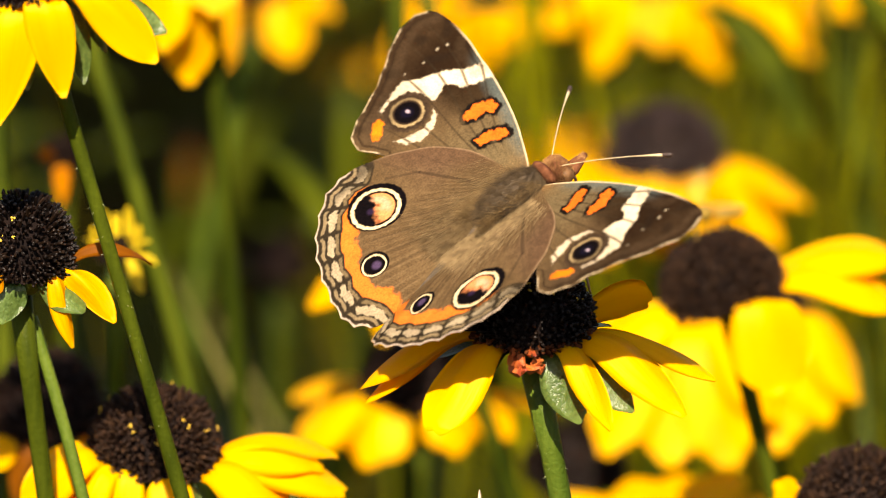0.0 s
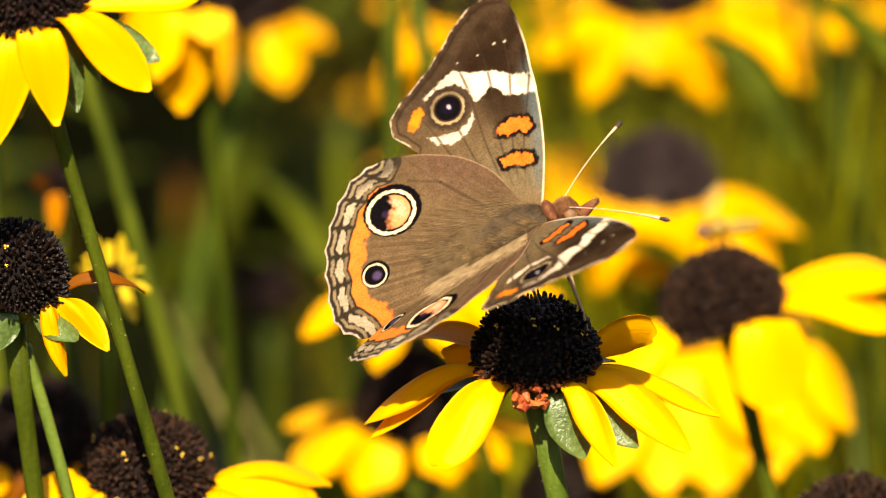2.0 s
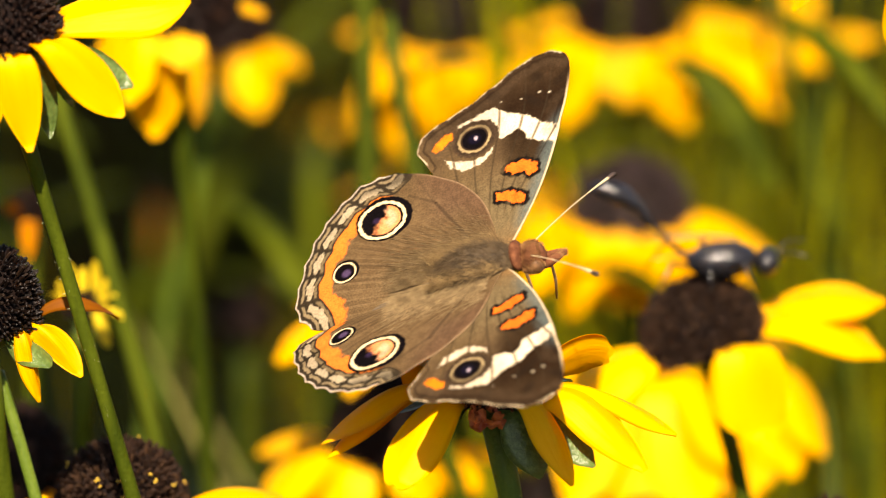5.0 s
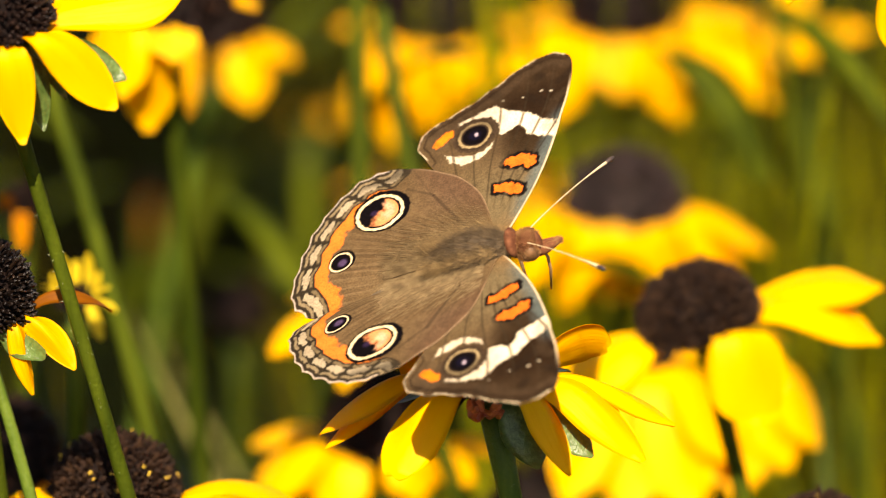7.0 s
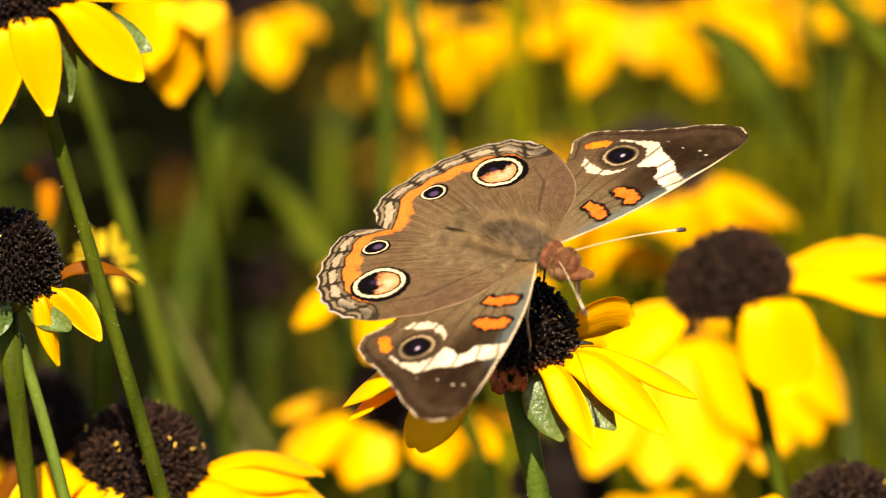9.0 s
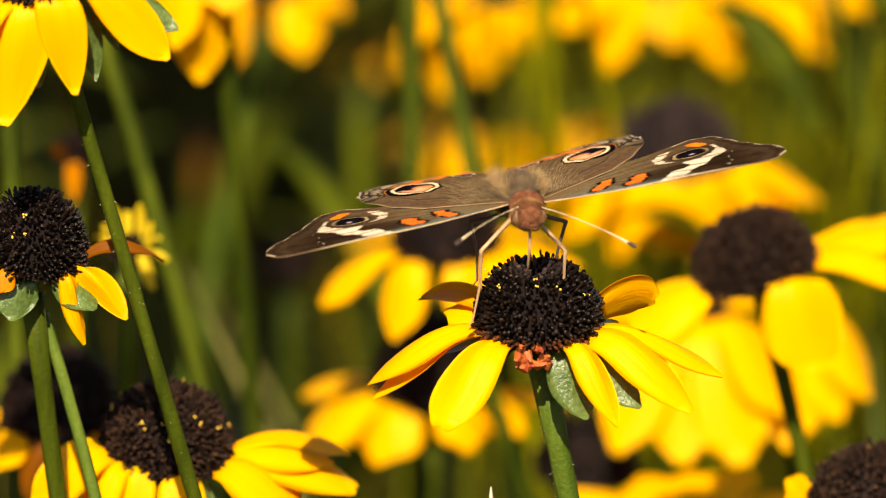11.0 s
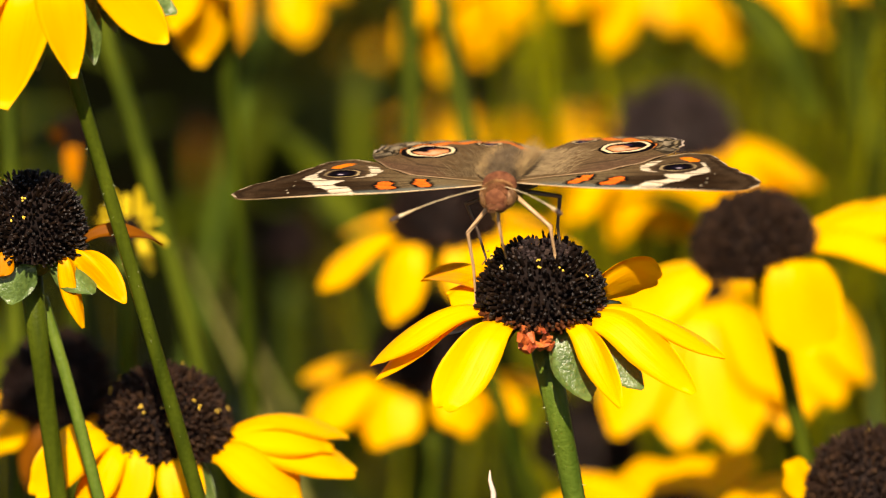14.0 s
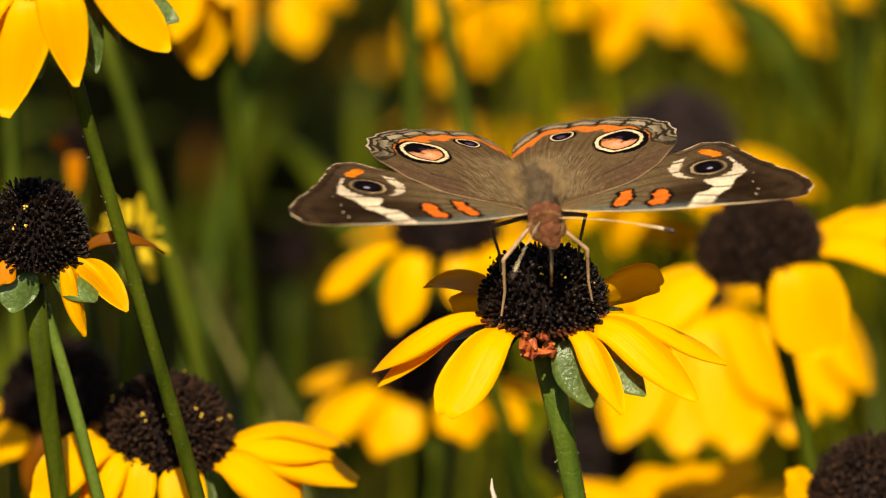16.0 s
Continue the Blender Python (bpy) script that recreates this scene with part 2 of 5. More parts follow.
def cone_parts(parent, r, h, centre, turn, rng, count, pollen=0, long_top=0.0, mat=None, fringe=False):
    """The dark central cone with its crowd of pointed florets."""
    bm = bmesh.new()
    prev = None
    rows = []
    for j in range(1, 13):
        rows.append([bm.verts.new((centre + turn @ (dome(j / 12, 2 * math.pi * k / 20, r * 0.95, h * 0.95)[0])) * MM) for k in range(20)])
    top = bm.verts.new((centre + turn @ Vector((0, 0, h * 0.95))) * MM)
    for k in range(20):
        bm.faces.new((top, rows[0][k], rows[0][(k + 1) % 20]))
    for a, b in zip(rows, rows[1:]):
        for k in range(20):
            bm.faces.new((a[k], b[k], b[(k + 1) % 20], a[(k + 1) % 20]))
    bm.faces.new(rows[-1])
    part("disc", bm, CONE, parent, "dark brown domed disc")
    verts, faces = [], []
    rim_verts, rim_faces = [], []
    crown_verts, crown_faces = [], []
    for i in range(count):
        u = min(0.98, max(0.0, math.sqrt((i + 0.5) / count) * 0.98 + rng.uniform(-0.014, 0.014)))
        a = i * 2.399963 + rng.uniform(-0.045, 0.045) / (0.3 + u)
        p, n = dome(u, a, r, h)
        n = (n + Vector((rng.uniform(-.30, .30), rng.uniform(-.30, .30), rng.uniform(-.10, .40)))).normalized()
        crown = fringe and u < 0.26
        ln = rng.uniform(0.25, 0.5) if crown else rng.uniform(0.35, 1.15) * (1.35 if rng.random() < 0.15 else 1.0) * (1.0 + long_top * max(0, 0.45 - u))
        rad = rng.uniform(0.20, 0.40) * r / 6.7 * math.sqrt(520 / count)
        s = n.orthogonal().normalized()
        o = n.cross(s)
        edge = fringe and u > 0.90 + rng.uniform(-0.04, 0.04)
        vs, fs = (rim_verts, rim_faces) if edge else (crown_verts, crown_faces) if crown else (verts, faces)
        b0 = len(vs)
        for zz, rr in ((-0.2, rad * 0.9), (ln * 0.78, rad)):
            for k in range(5):
                q = p + n * zz + (s * math.cos(k * 1.2566) + o * math.sin(k * 1.2566)) * rr
                vs.append((centre + turn @ q) * MM)
        vs.append((centre + turn @ (p + n * ln * 0.95)) * MM)
        for k in range(5):
            k2 = (k + 1) % 5
            fs.append((b0 + k, b0 + k2, b0 + 5 + k2, b0 + 5 + k))
            fs.append((b0 + 5 + k, b0 + 5 + k2, b0 + 10))
    raw_mesh("floret_crowd", verts, faces, [mat or FLORET], parent, "tiny pointed dark florets", "stuff", smooth=False)
    if crown_verts:
        raw_mesh("floret_crown", crown_verts, crown_faces, [FLORET_GREY], parent, "unopened mauve-grey florets at the top", "stuff", smooth=False)
    if rim_verts:
        raw_mesh("floret_fringe", rim_verts, rim_faces, [FLORET_RUST], parent, "rust-brown florets round the rim", "stuff", smooth=False)
    if pollen:
        bm = bmesh.new()
        for i in range(pollen):
            u, a = rng.uniform(0.30, 0.62), rng.uniform(0, 2 * math.pi)
            p, n = dome(u, a, r, h)
            for _ in range(3):
                q = p + n * rng.uniform(0.7, 1.1) + Vector((rng.uniform(-.25, .25), rng.uniform(-.25, .25), rng.uniform(-.2, .3)))
                bmesh.ops.create_icosphere(bm, subdivisions=1, radius=rng.uniform(0.08, 0.17) * MM,
                                           matrix=Matrix.Translation((centre + turn @ q) * MM))
        part("pollen", bm, POLLEN, parent, "yellow pollen grains", kind="stuff")


def sepal_mesh(parent, base, tip, width, rng, face=None):
    return petal_mesh("sepal", base, tip, width, rng, lift=0.6, curl=-0.35, blunt=-0.3, twist=rng.uniform(-0.3, 0.3), mat=SEPAL, parent=parent, nu=6, nv=9, face=face, crease=0.22)


def stem_part(parent, head, lean, foot, radius, rng, hairs=0, mat=None):
    """Stem from under the flower head to the foot (mm, flower space)."""
    head, foot = Vector(head), Vector(foot)
    reach = (head.z - foot.z)
    line = bezier(head, head + Vector((lean[0], lean[1], -1)) * reach * 0.22, foot + Vector((0, 0, reach * 0.4)), foot, 36)
    bm = bmesh.new()
    radii = [radius * (1.25 if i == 0 else 0.92 + 0.25 * i / 36) * (1 + 0.05 * math.sin(i * 1.9)) for i in range(37)]
    tube(bm, [p * MM for p in line], [r * MM for r in radii], 10)
    stem = part("stem", bm, mat or STEM, parent)
    if hairs:
        verts, faces = [], []
        for _ in range(hairs):
            k = rng.uniform(0, 9)
            i = int(k)
            p = line[i].lerp(line[i + 1], k - i)
            a = rng.uniform(0, 6.283)
            n = Vector((math.cos(a), math.sin(a), rng.uniform(-0.5, 0.2)))
            s = Vector((-math.sin(a), math.cos(a), 0)) * 0.03
            b0 = len(verts)
            q = p + n * radius * 0.95
            ln = rng.uniform(0.2, 0.45)
            verts += [(q + s) * MM, (q - s) * MM, (q + Vector((0, 0, 0.06))) * MM, (q + n * ln) * MM]
            faces += [(b0, b0 + 1, b0 + 3), (b0 + 1, b0 + 2, b0 + 3), (b0 + 2, b0, b0 + 3)]
        raw_mesh("stem_hair", verts, faces, [HAIR], stem, "fine pale bristles", "stuff", smooth=False)
    return stem


def flower(px, py, depth, tips, label, r=6.7, h=9.5, tilt=(0, 0), lean=(0.0, 0.0), foot=(0, 20), sepals=(), seed=1,
           count=640, pollen=0, long_top=0.4, stem_r=1.05, hairs=0, stem_mat=None, floret_mat=None, fringe=False, group="coneflowers", stem_shift=0.0):
    """A coneflower whose disc base shows at (px, py). tips: petal tips in mm from the disc base (x, y away, z up, width, kind)."""
    rng = random.Random(seed)
    head = spot(px, py, depth)
    base = Vector((head.x + foot[0] * MM, head.y + foot[1] * MM, 0))
    thing = new("coneflower")
    thing.location = base
    tagged(thing, label, "flower", group)
    c = (head - base) / MM
    turn = Euler((radians(tilt[0]), radians(tilt[1]), 0)).to_matrix()
    cone_parts(thing, r, h, c, turn, rng, count, pollen, long_top, floret_mat, fringe)
    bm = bmesh.new()
    tube(bm, [(c + turn @ Vector((0, 0, z))) * MM for z in (0.8, -0.4, -1.8, -3.0)],
         [q * MM for q in (r * 0.93, r * 0.80, r * 0.42, stem_r * 1.2)], 16)
    part("receptacle", bm, SEPAL, thing, "green receptacle under the disc")
    for tip in tips:
        x, y, z, w = tip[:4]
        kind = tip[4] if len(tip) > 4 else {}
        a = math.atan2(y, x) + kind.get("swing", 0.0)
        b = c + turn @ Vector((math.cos(a) * r * 0.84, math.sin(a) * r * 0.84, 0.1))
        petal_mesh("petal", b, c + Vector((x, y, z)), w, rng, kind.get("lift", 1.4), kind.get("curl", rng.uniform(-0.5, -0.15)),
                   kind.get("twist", rng.uniform(-0.2, 0.2)), kind.get("roll", 0.0), kind.get("blunt", 0.4), kind.get("mat", YELLOW), thing, face=kind.get("face"), crease=kind.get("crease", 0.10))
    for x, y, z, w, *face in sepals:
        a = math.atan2(y, x)
        sepal_mesh(thing, c + Vector((math.cos(a) * r * 0.6, math.sin(a) * r * 0.6, -0.9)), c + Vector((x, y, z)), w, rng, *face)
    stem_part(thing, c + turn @ Vector((stem_shift, 0, -2.2)), lean, (0, 0, 0), stem_r, rng, hairs, stem_mat)
    return thing


def ring(n, radius, droop, width, seed, start=0.0, gap=()):
    """Petal tips all round a flower, uneven as grown."""
    rng = random.Random(seed)
    out = []
    for i in range(n):
        if i in gap:
            continue
        a = start + 2 * math.pi * (i + rng.uniform(-0.25, 0.25)) / n
        rr = radius * rng.uniform(0.86, 1.08)
        out.append((rr * math.cos(a), rr * math.sin(a), -droop * rng.uniform(0.5, 1.4), width * rng.uniform(0.85, 1.15)))
    return out


# ---- ground ----
bm = bmesh.new()
bmesh.ops.create_grid(bm, x_segments=60, y_segments=60, size=1.0)
for v in bm.verts:
    q = v.co.copy()
    v.co.x = math.copysign(abs(q.x) ** 3, q.x) * 150
    v.co.y = math.copysign(abs(q.y) ** 3, q.y) * 150
    near = max(0.0, 1 - v.co.length / 6)
    v.co.z = -0.03 + near * 0.025 * noise.noise(Vector((v.co.x * 3, v.co.y * 3, 0)))
ground = part("ground", bm, SOIL_SHADED, None)
tagged(ground, "bare soil under the flower bed, its shade put into the colour", "ground", kind="structure")

# ---- the flowers, nearest the focus first ----
Y, B, O, A = YELLOW, BROWN_PETAL, ORANGE, AGEING
main_flower = flower(952, 548, 0, [
    (-17.8, -3.4, -5.0, 5.6, {"lift": 2.6, "curl": -0.3, "roll": 0.10, "crease": 0.30, "blunt": 0.0}), (-17.2, -3.4, -6.6, 4.2, {"lift": 1.8, "roll": 0.1, "blunt": -0.3}),
    (-10.2, -10.8, -6.7, 6.8, {"lift": 1.6, "blunt": 0.9, "crease": 0.16}),
    (8.2, -9.6, -7.3, 4.6, {"lift": 1.4, "swing": -0.1, "crease": 0.38, "blunt": -0.45}), (15.9, -7.6, -6.4, 6.8, {"lift": 2.4, "blunt": -0.3, "roll": -0.22, "crease": 0.20}),
    (19.2, -2.0, -4.6, 4.2, {"lift": 1.8, "roll": -0.10, "blunt": 0.0, "crease": 0.25}), (12.2, 4.0, 1.9, 6.4, {"lift": 1.6, "curl": 0.3, "blunt": 1.0, "twist": 0.1, "roll": 1.0, "crease": 0.0}),
    (-12.2, 9.0, 0.1, 5.4, {"lift": 1.8, "curl": 0.5, "mat": A}), (-9.6, 5.0, 0.2, 5.0, {"lift": 0.8, "roll": 0.5})],
    "sunlit yellow coneflower with a dark domed disc, one petal missing", r=6.05, h=7.1, lean=(0.20, 0.0), foot=(45, 15),
    sepals=[(5.0, -6.8, -7.6, 5.6, -1.2), (10.6, -6.0, -6.6, 4.6, -1.3), (12.5, -2, -5.2, 4.0), (-7.5, -6.2, -5.4, 3.6), (-11, 1.0, -3.4, 3.4), (8.4, 5.0, -1.2, 3.4, -1.57),
            (-6, 7, -3, 3), (2, 8, -3, 3.2)],
    seed=3, count=900, pollen=9, stem_r=1.25, hairs=130, stem_mat=STEM_PALE, floret_mat=FLORET_DARK, fringe=True)
# torn stub where the front petal is missing
rng = random.Random(8)
bm = bmesh.new()
c = (spot(948, 545, 0) - main_flower.location) / MM
for i in range(16):
    q = c + Vector((rng.uniform(-1.8, 1.3), -5.6 - rng.uniform(0.1, 1.1), rng.uniform(-2.0, -0.1)))
    bmesh.ops.create_cone(bm, cap_ends=True, segments=5, radius1=0.55 * MM, radius2=0.16 * MM, depth=rng.uniform(0.9, 1.7) * MM,
                          matrix=Matrix.Translation(q * MM) @ Euler((rng.uniform(0.6, 2.2), rng.uniform(-0.9, 0.9), rng.uniform(0, 3))).to_matrix().to_4x4())
part("petal_stub", bm, RUST, main_flower, "rust-red torn petal stub", smooth=False)

flower(87, -60, -12, [
    (2.6, -6.2, -10.2, 5.6, {"lift": 0.6, "blunt": -0.75, "curl": -0.3, "swing": -0.3, "face": -1.4}), (12.2, -3.6, -7.2, 5.6, {"lift": 1.6, "blunt": 0.0, "swing": -0.5, "face": -0.9, "crease": 0.3}), (19.0, 3.0, 3.2, 7.6, {"lift": 1.2, "roll": -0.5, "blunt": 0.0}),
    (-4.7, -6.6, -13.4, 8.6, {"lift": 0.6, "blunt": -0.85, "curl": -0.3, "face": -1.7}), (-12, -10, -8, 6.0), (-16, -2, -5, 6), (-13, 8, -3, 6), (-4, 15, -3, 6), (6, 14, -2, 6)],
    "yellow coneflower on a tall leaning stem", r=5.5, tilt=(0, -16), lean=(0.270, 0.0), foot=(98, 10), stem_shift=-0.9,
    sepals=[(4.5, -1.0, -10.5, 2.9, -1.57), (-1.3, -1.6, -11.0, 3.0, -1.57), (13.1, -0.5, -5.0, 4.4, -1.3), (6.9, -0.6, -7.2, 1.8, -1.4), (-8, -2, -6, 3)],
    seed=5, count=1000, pollen=6, stem_r=0.82, hairs=110)
flower(60, 436, 6, [
    (5.2, -5.0, -7.3, 2.8, {"lift": 0.8, "twist": 0.5, "face": -1.1, "crease": 0.7, "mat": A}), (9.6, -4.0, -5.0, 3.2, {"lift": 1.4, "face": -1.0, "crease": 0.9, "roll": -0.3, "blunt": -0.2, "mat": A}),
    (13.4, 1.0, -0.3, 3.0, {"lift": 3.4, "mat": B, "roll": -0.3, "crease": 0.6, "twist": 0.5, "blunt": -0.3}), (-4.4, -5.0, -1.8, 4.0, {"lift": 1.2, "mat": O, "face": -2.0}), (-9, 1, -4, 4), (-5, 8, -3, 4)],
    "ageing coneflower with a few withered petals", r=4.9, h=7.2, lean=(0.10, 0), foot=(45, 20), stem_shift=-0.6,
    sepals=[(-2.4, -4.6, -4.9, 5.0, -1.5), (6.4, -4.4, -3.7, 5.0, -1.1), (8, 0, -3, 3)], seed=7, count=800, pollen=6, stem_r=1.05, floret_mat=FLORET_DARK)
flower(290, 778, 27, [
    (-13.6, -6.0, -4.0, 8.8, {"lift": 3.4, "blunt": 0.9, "roll": 0.2}), (-9.0, -8.6, -5.8, 6.0, {"lift": 2.0, "crease": 0.3}), (-4.4, -9.0, -5.6, 5.4, {"lift": 2.2, "crease": 0.35, "mat": Y}),
    (2.8, -9.8, -6.2, 6.0, {"lift": 2.0, "twist": 0.4, "crease": 0.35}), (14.6, -6.6, -4.6, 9.6, {"lift": 2.8, "blunt": 0.3, "roll": -0.15, "crease": 0.2}), (20.2, -1.4, -3.2, 9.0, {"lift": 3.0, "blunt": 0.8, "roll": -0.1, "crease": 0.25}),
    (17.8, 0.0, -1.0, 8.6, {"lift": 3.6, "blunt": 0.7, "roll": -0.15, "crease": 0.3}), (19.4, 3.6, -1.0, 7.4, {"lift": 3.8, "roll": 0.2}), (-14, 2, -4, 6), (-6, 11, -3, 6), (4, 13, -3, 6)],
    "yellow coneflower with drooping petals below a leaning stem", r=6.5, h=7.4, tilt=(0, 7), lean=(0.0, 0.0), foot=(0, 15),
    sepals=[(-3, -7, -7, 3.4), (5.5, -7, -6, 3.6), (10, -3, -4, 3)], seed=9, count=1200, pollen=16, long_top=0.0, floret_mat=FLORET_BROWN)
flower(1540, 893, 34, [(-9.2, 1.0, 4.2, 4.6, {"lift": 1.0, "roll": 0.8}), (-8.6, -5, -3, 4.6), (8, -9, -5, 6), (16, -2, -4, 6), (-6, -10, -6, 5), (12, 8, -3, 6), (0, 14, -3, 6)],
       "yellow coneflower with a dark dome and short petals", r=6.4, h=7.6, foot=(10, 12), seed=11, count=1000, pollen=5, floret_mat=FLORET_BROWN)
flower(1654, -195, 20, [(-10.4, -3.0, -4.4, 5.6), (2.0, -8.0, -9.2, 6.0), (13, -5, -5, 6), (-12, 6, -2, 6), (2, 15, -3, 6), (14, 8, -3, 6)],
       "tall yellow coneflower in sun", foot=(150, 10), lean=(0.5, 0), seed=13)
right_flower = flower(1331, 456, 64, [
    (20.0, 3.5, 3.2, 8.4, {"lift": 2.6, "roll": -0.3}), (19.6, -2.0, -1.2, 8.4, {"lift": 2.8, "roll": -0.3}), (6.4, -8.6, -8.4, 10.0, {"lift": 2.0, "blunt": 1.0, "face": -1.2}),
    (-14.2, -5.4, -5.6, 10.0, {"lift": 1.4, "roll": 0.2}), (-3, 14, -4, 6), (6, 15, -4, 6), (13, 11, -1, 6)],
    "yellow coneflower behind, with a low brown disc", r=6.3, h=6.4, tilt=(0, -15), lean=(0.24, 0), foot=(70, 20), seed=15, count=1200, stem_r=1.0, floret_mat=FLORET_BROWN)

# the rows behind
flower(785, 412, 115, [(-14.2, -4.0, -5.4, 6.4), (-6.0, -8.4, -8.0, 6.4), (3.0, -9, -6, 6), (10, -7, -4, 7), (15.5, -1.5, -1.5, 7), (12, 9, -2, 6), (-2, 14, -3, 6), (-12, 8, -3, 6)],
       "yellow coneflower standing behind the first row", r=5.8, h=7.0, lean=(0.34, 0), foot=(105, 15), seed=17, count=300)
flower(760, 664, 132, [(-14.6, -5, -5.2, 10.5), (-6.4, -9.4, -5.4, 9.0), (4.4, -9.4, -4.0, 7.4), (10.6, -7.4, -2.6, 6.6), (16, 0, -2, 6), (-15, 4, -2, 6), (0, 15, -2, 6)],
       "yellow coneflower low behind the first row", foot=(20, 15), seed=19, count=300)
flower(1228, 524, 128, [(-9.4, -12.0, -12.9, 9.0), (-1.8, -13.0, -13.9, 10.0), (5.2, -13.0, -14.3, 10.0), (10.6, -9.0, -9.7, 10.0), (-13, -6, -6.6, 8), (-15, 2, -4, 6), (4, 15, -3, 6), (15, 7, -3, 6)],
       "yellow coneflower lower behind its neighbour", r=3.0, h=1.4, foot=(10, 20), seed=21, count=200)
flower(1400, 512, 132, [(5.0, -10.0, -10.6, 9.0), (-0.6, -12.0, -13.4, 9.0), (8.6, -8.0, -8.6, 8.0), (-8, 10, -3, 7), (4, 14, -3, 7)],
       "yellow coneflower with broad petals behind its neighbour", r=3.0, h=1.4, foot=(14, 20), seed=22, count=200)
flower(1198, 915, 100, ring(13, 17, -1.5, 8.0, 5), "yellow coneflower low in the bed", r=4.0, h=1.4, foot=(0, 15), seed=23, count=260)
flower(1192, 256, 176, [(-14.3, -6, -8.5, 8), (-7.4, -8, -9.9, 9), (-1.6, -9.5, -8.4, 9.5, {"lift": 2.2}), (4.2, -8, -10.6, 10), (14.0, -6, -8.5, 9), (17.5, -2, -4.6, 8), (-16.5, -2, -4.6, 7), (-8, 14, -4, 7), (5, 16, -4, 7)], "yellow coneflower far behind", r=7.0, h=6.6, foot=(0, 15), seed=25, count=260, floret_mat=FLORET_GREY)
flower(1188, -70, 225, [(-9.0, -9, -9.6, 8.6), (7.4, -9, -9.6, 8.6), (20.5, -6, -5.2, 11.0), (23.0, 2, -0.5, 9.5), (19.5, -9, -7.6, 10.5), (-15.5, -6, -5.0, 9.5), (0, -10, -5.8, 11.5), (12.5, -8, -5.2, 12.5), (17, 4, -2, 7), (-14, 7, -2, 7), (2, 15, -2, 7)],
       "yellow coneflower far behind with broad petals", lean=(0, 0.3), foot=(0, 60), seed=27, count=260)
flower(1474, -66, 250, [(-10, -6, -1.2, 10.5), (-4, -9, -3.0, 9.5), (5, -8, -2.4, 10.5), (12, -2, 0.2, 9.5), (-13, 2, 1.6, 9.0), (2, 13, 2, 8)],
       "yellow coneflower far behind, high over the grass", r=3.0, h=1.4, foot=(6, 30), seed=28, count=160)
flower(862, -62, 250, [(-11.5, -8, -9.4, 8.0), (-6.0, -8.0, -13.0, 8.0), (-1.0, -8, -10.6, 8.0), (5, -9, -6, 6), (12, 4, -2, 6), (-13, 5, -1, 6), (0, 14, -1, 6)],
       "yellow coneflower far behind, drooping", foot=(5, 20), seed=29, count=260)
flower(470, -55, 215, [(4.8, -9.0, -6.6, 6.4), (10.0, -6, -1.8, 6.0), (-4.4, -8, -8.0, 3.8, {"mat": A}), (-12, 2, -2, 6), (3, 13, -2, 6)],
       "yellow coneflower far behind with few petals", r=6, h=7, lean=(-0.22, 0), foot=(-45, 60), seed=31, count=260, stem_mat=STEM_PALE)
flower(390, -95, 100, [(-2.4, -5, -12.6, 6.6, {"face": -1.57}), (-5.4, -9, -7.2, 5.6), (0.6, -9, -3.0, 6.0), (-9, -4, -5.8, 6), (-12, 4, -1, 6), (10, 6, -1, 6), (0, 14, -1, 6)],
       "yellow coneflower behind with hanging petals", lean=(0.05, 0), foot=(30, 25), seed=33, count=300)
flower(642, 78, 380, [(-3.4, -3, -1.6, 1.8), (2.6, -3, -2.2, 1.8), (4.4, 1, 0.2, 1.6)], "small yellow coneflower far behind", r=1.3, h=1.5, foot=(0, 15), seed=35, count=160)
flower(128, 256, 110, [(0.0, -3, -4.2, 1.9, {"mat": O, "face": -1.57, "blunt": -0.4}), (-3.0, -2, 2.4, 2.0, {"mat": B, "face": -1.57})], "withered orange coneflower in shade", r=1.8, h=2.6, foot=(0, 15), seed=37, count=160)
flower(102, 720, 72, [(-7, -6, -3.4, 6), (-3, -8, -7.0, 3.2, {"mat": B}), (6, -7, -4, 6, {"mat": O}), (-12, 2, -2, 6), (11, 3, -2, 6)], "shaded coneflower behind the first row", r=6.0, h=8.0, foot=(5, 15), seed=41, count=300)
P = {"mat": PALE_PETAL}
flower(222, 424, 62, [(-2.6, 1, 3.4, 1.2, P), (-1.4, 2, 5.0, 1.2, P), (0.0, 3, 4.2, 1.2, P), (1.4, 2, 5.4, 1.3, P), (2.8, 1, 3.6, 1.3, P), (3.8, 0, 2.0, 1.4, P), (4.6, -2, 0.0, 1.6, P), (3.0, -3, -3.0, 2.0, P), (-3.6, 1, 1.8, 1.2, P)], "small opening yellow coneflower bud", r=1.7, h=1.6, foot=(5, 15), seed=43, count=60)
for px, py, d, sd in ((880, 205, 400, 61), (975, 225, 470, 62)):
    flower(px, py, d, ring(11, 16, 5.0, 7.0, sd), "yellow coneflower deep in the bed", r=4.5, h=4.0, foot=(5, 15), seed=sd, count=120)
flower(352, 235, 420, [(0.4, -5, -6.4, 1.3, {"mat": B})], "withered brown coneflower in shade", r=1.2, h=1.6, foot=(0, 15), seed=38, count=160)
# added seed head: its black fills in for a shadow gap in the bed
for px, py, d, sr, sd in ((1035, 812, 140, 5.6, 49),):
    flower(px, py, d, [], "added black seed head standing in for a shaded gap", r=sr, h=sr * 1.2, foot=(4, 15), seed=sd, count=220, floret_mat=FLORET_DARK)
flower(512, 452, 260, [], "bare brown seed head in the distance", r=3.8, h=5.0, foot=(0, 15), seed=45, count=160)


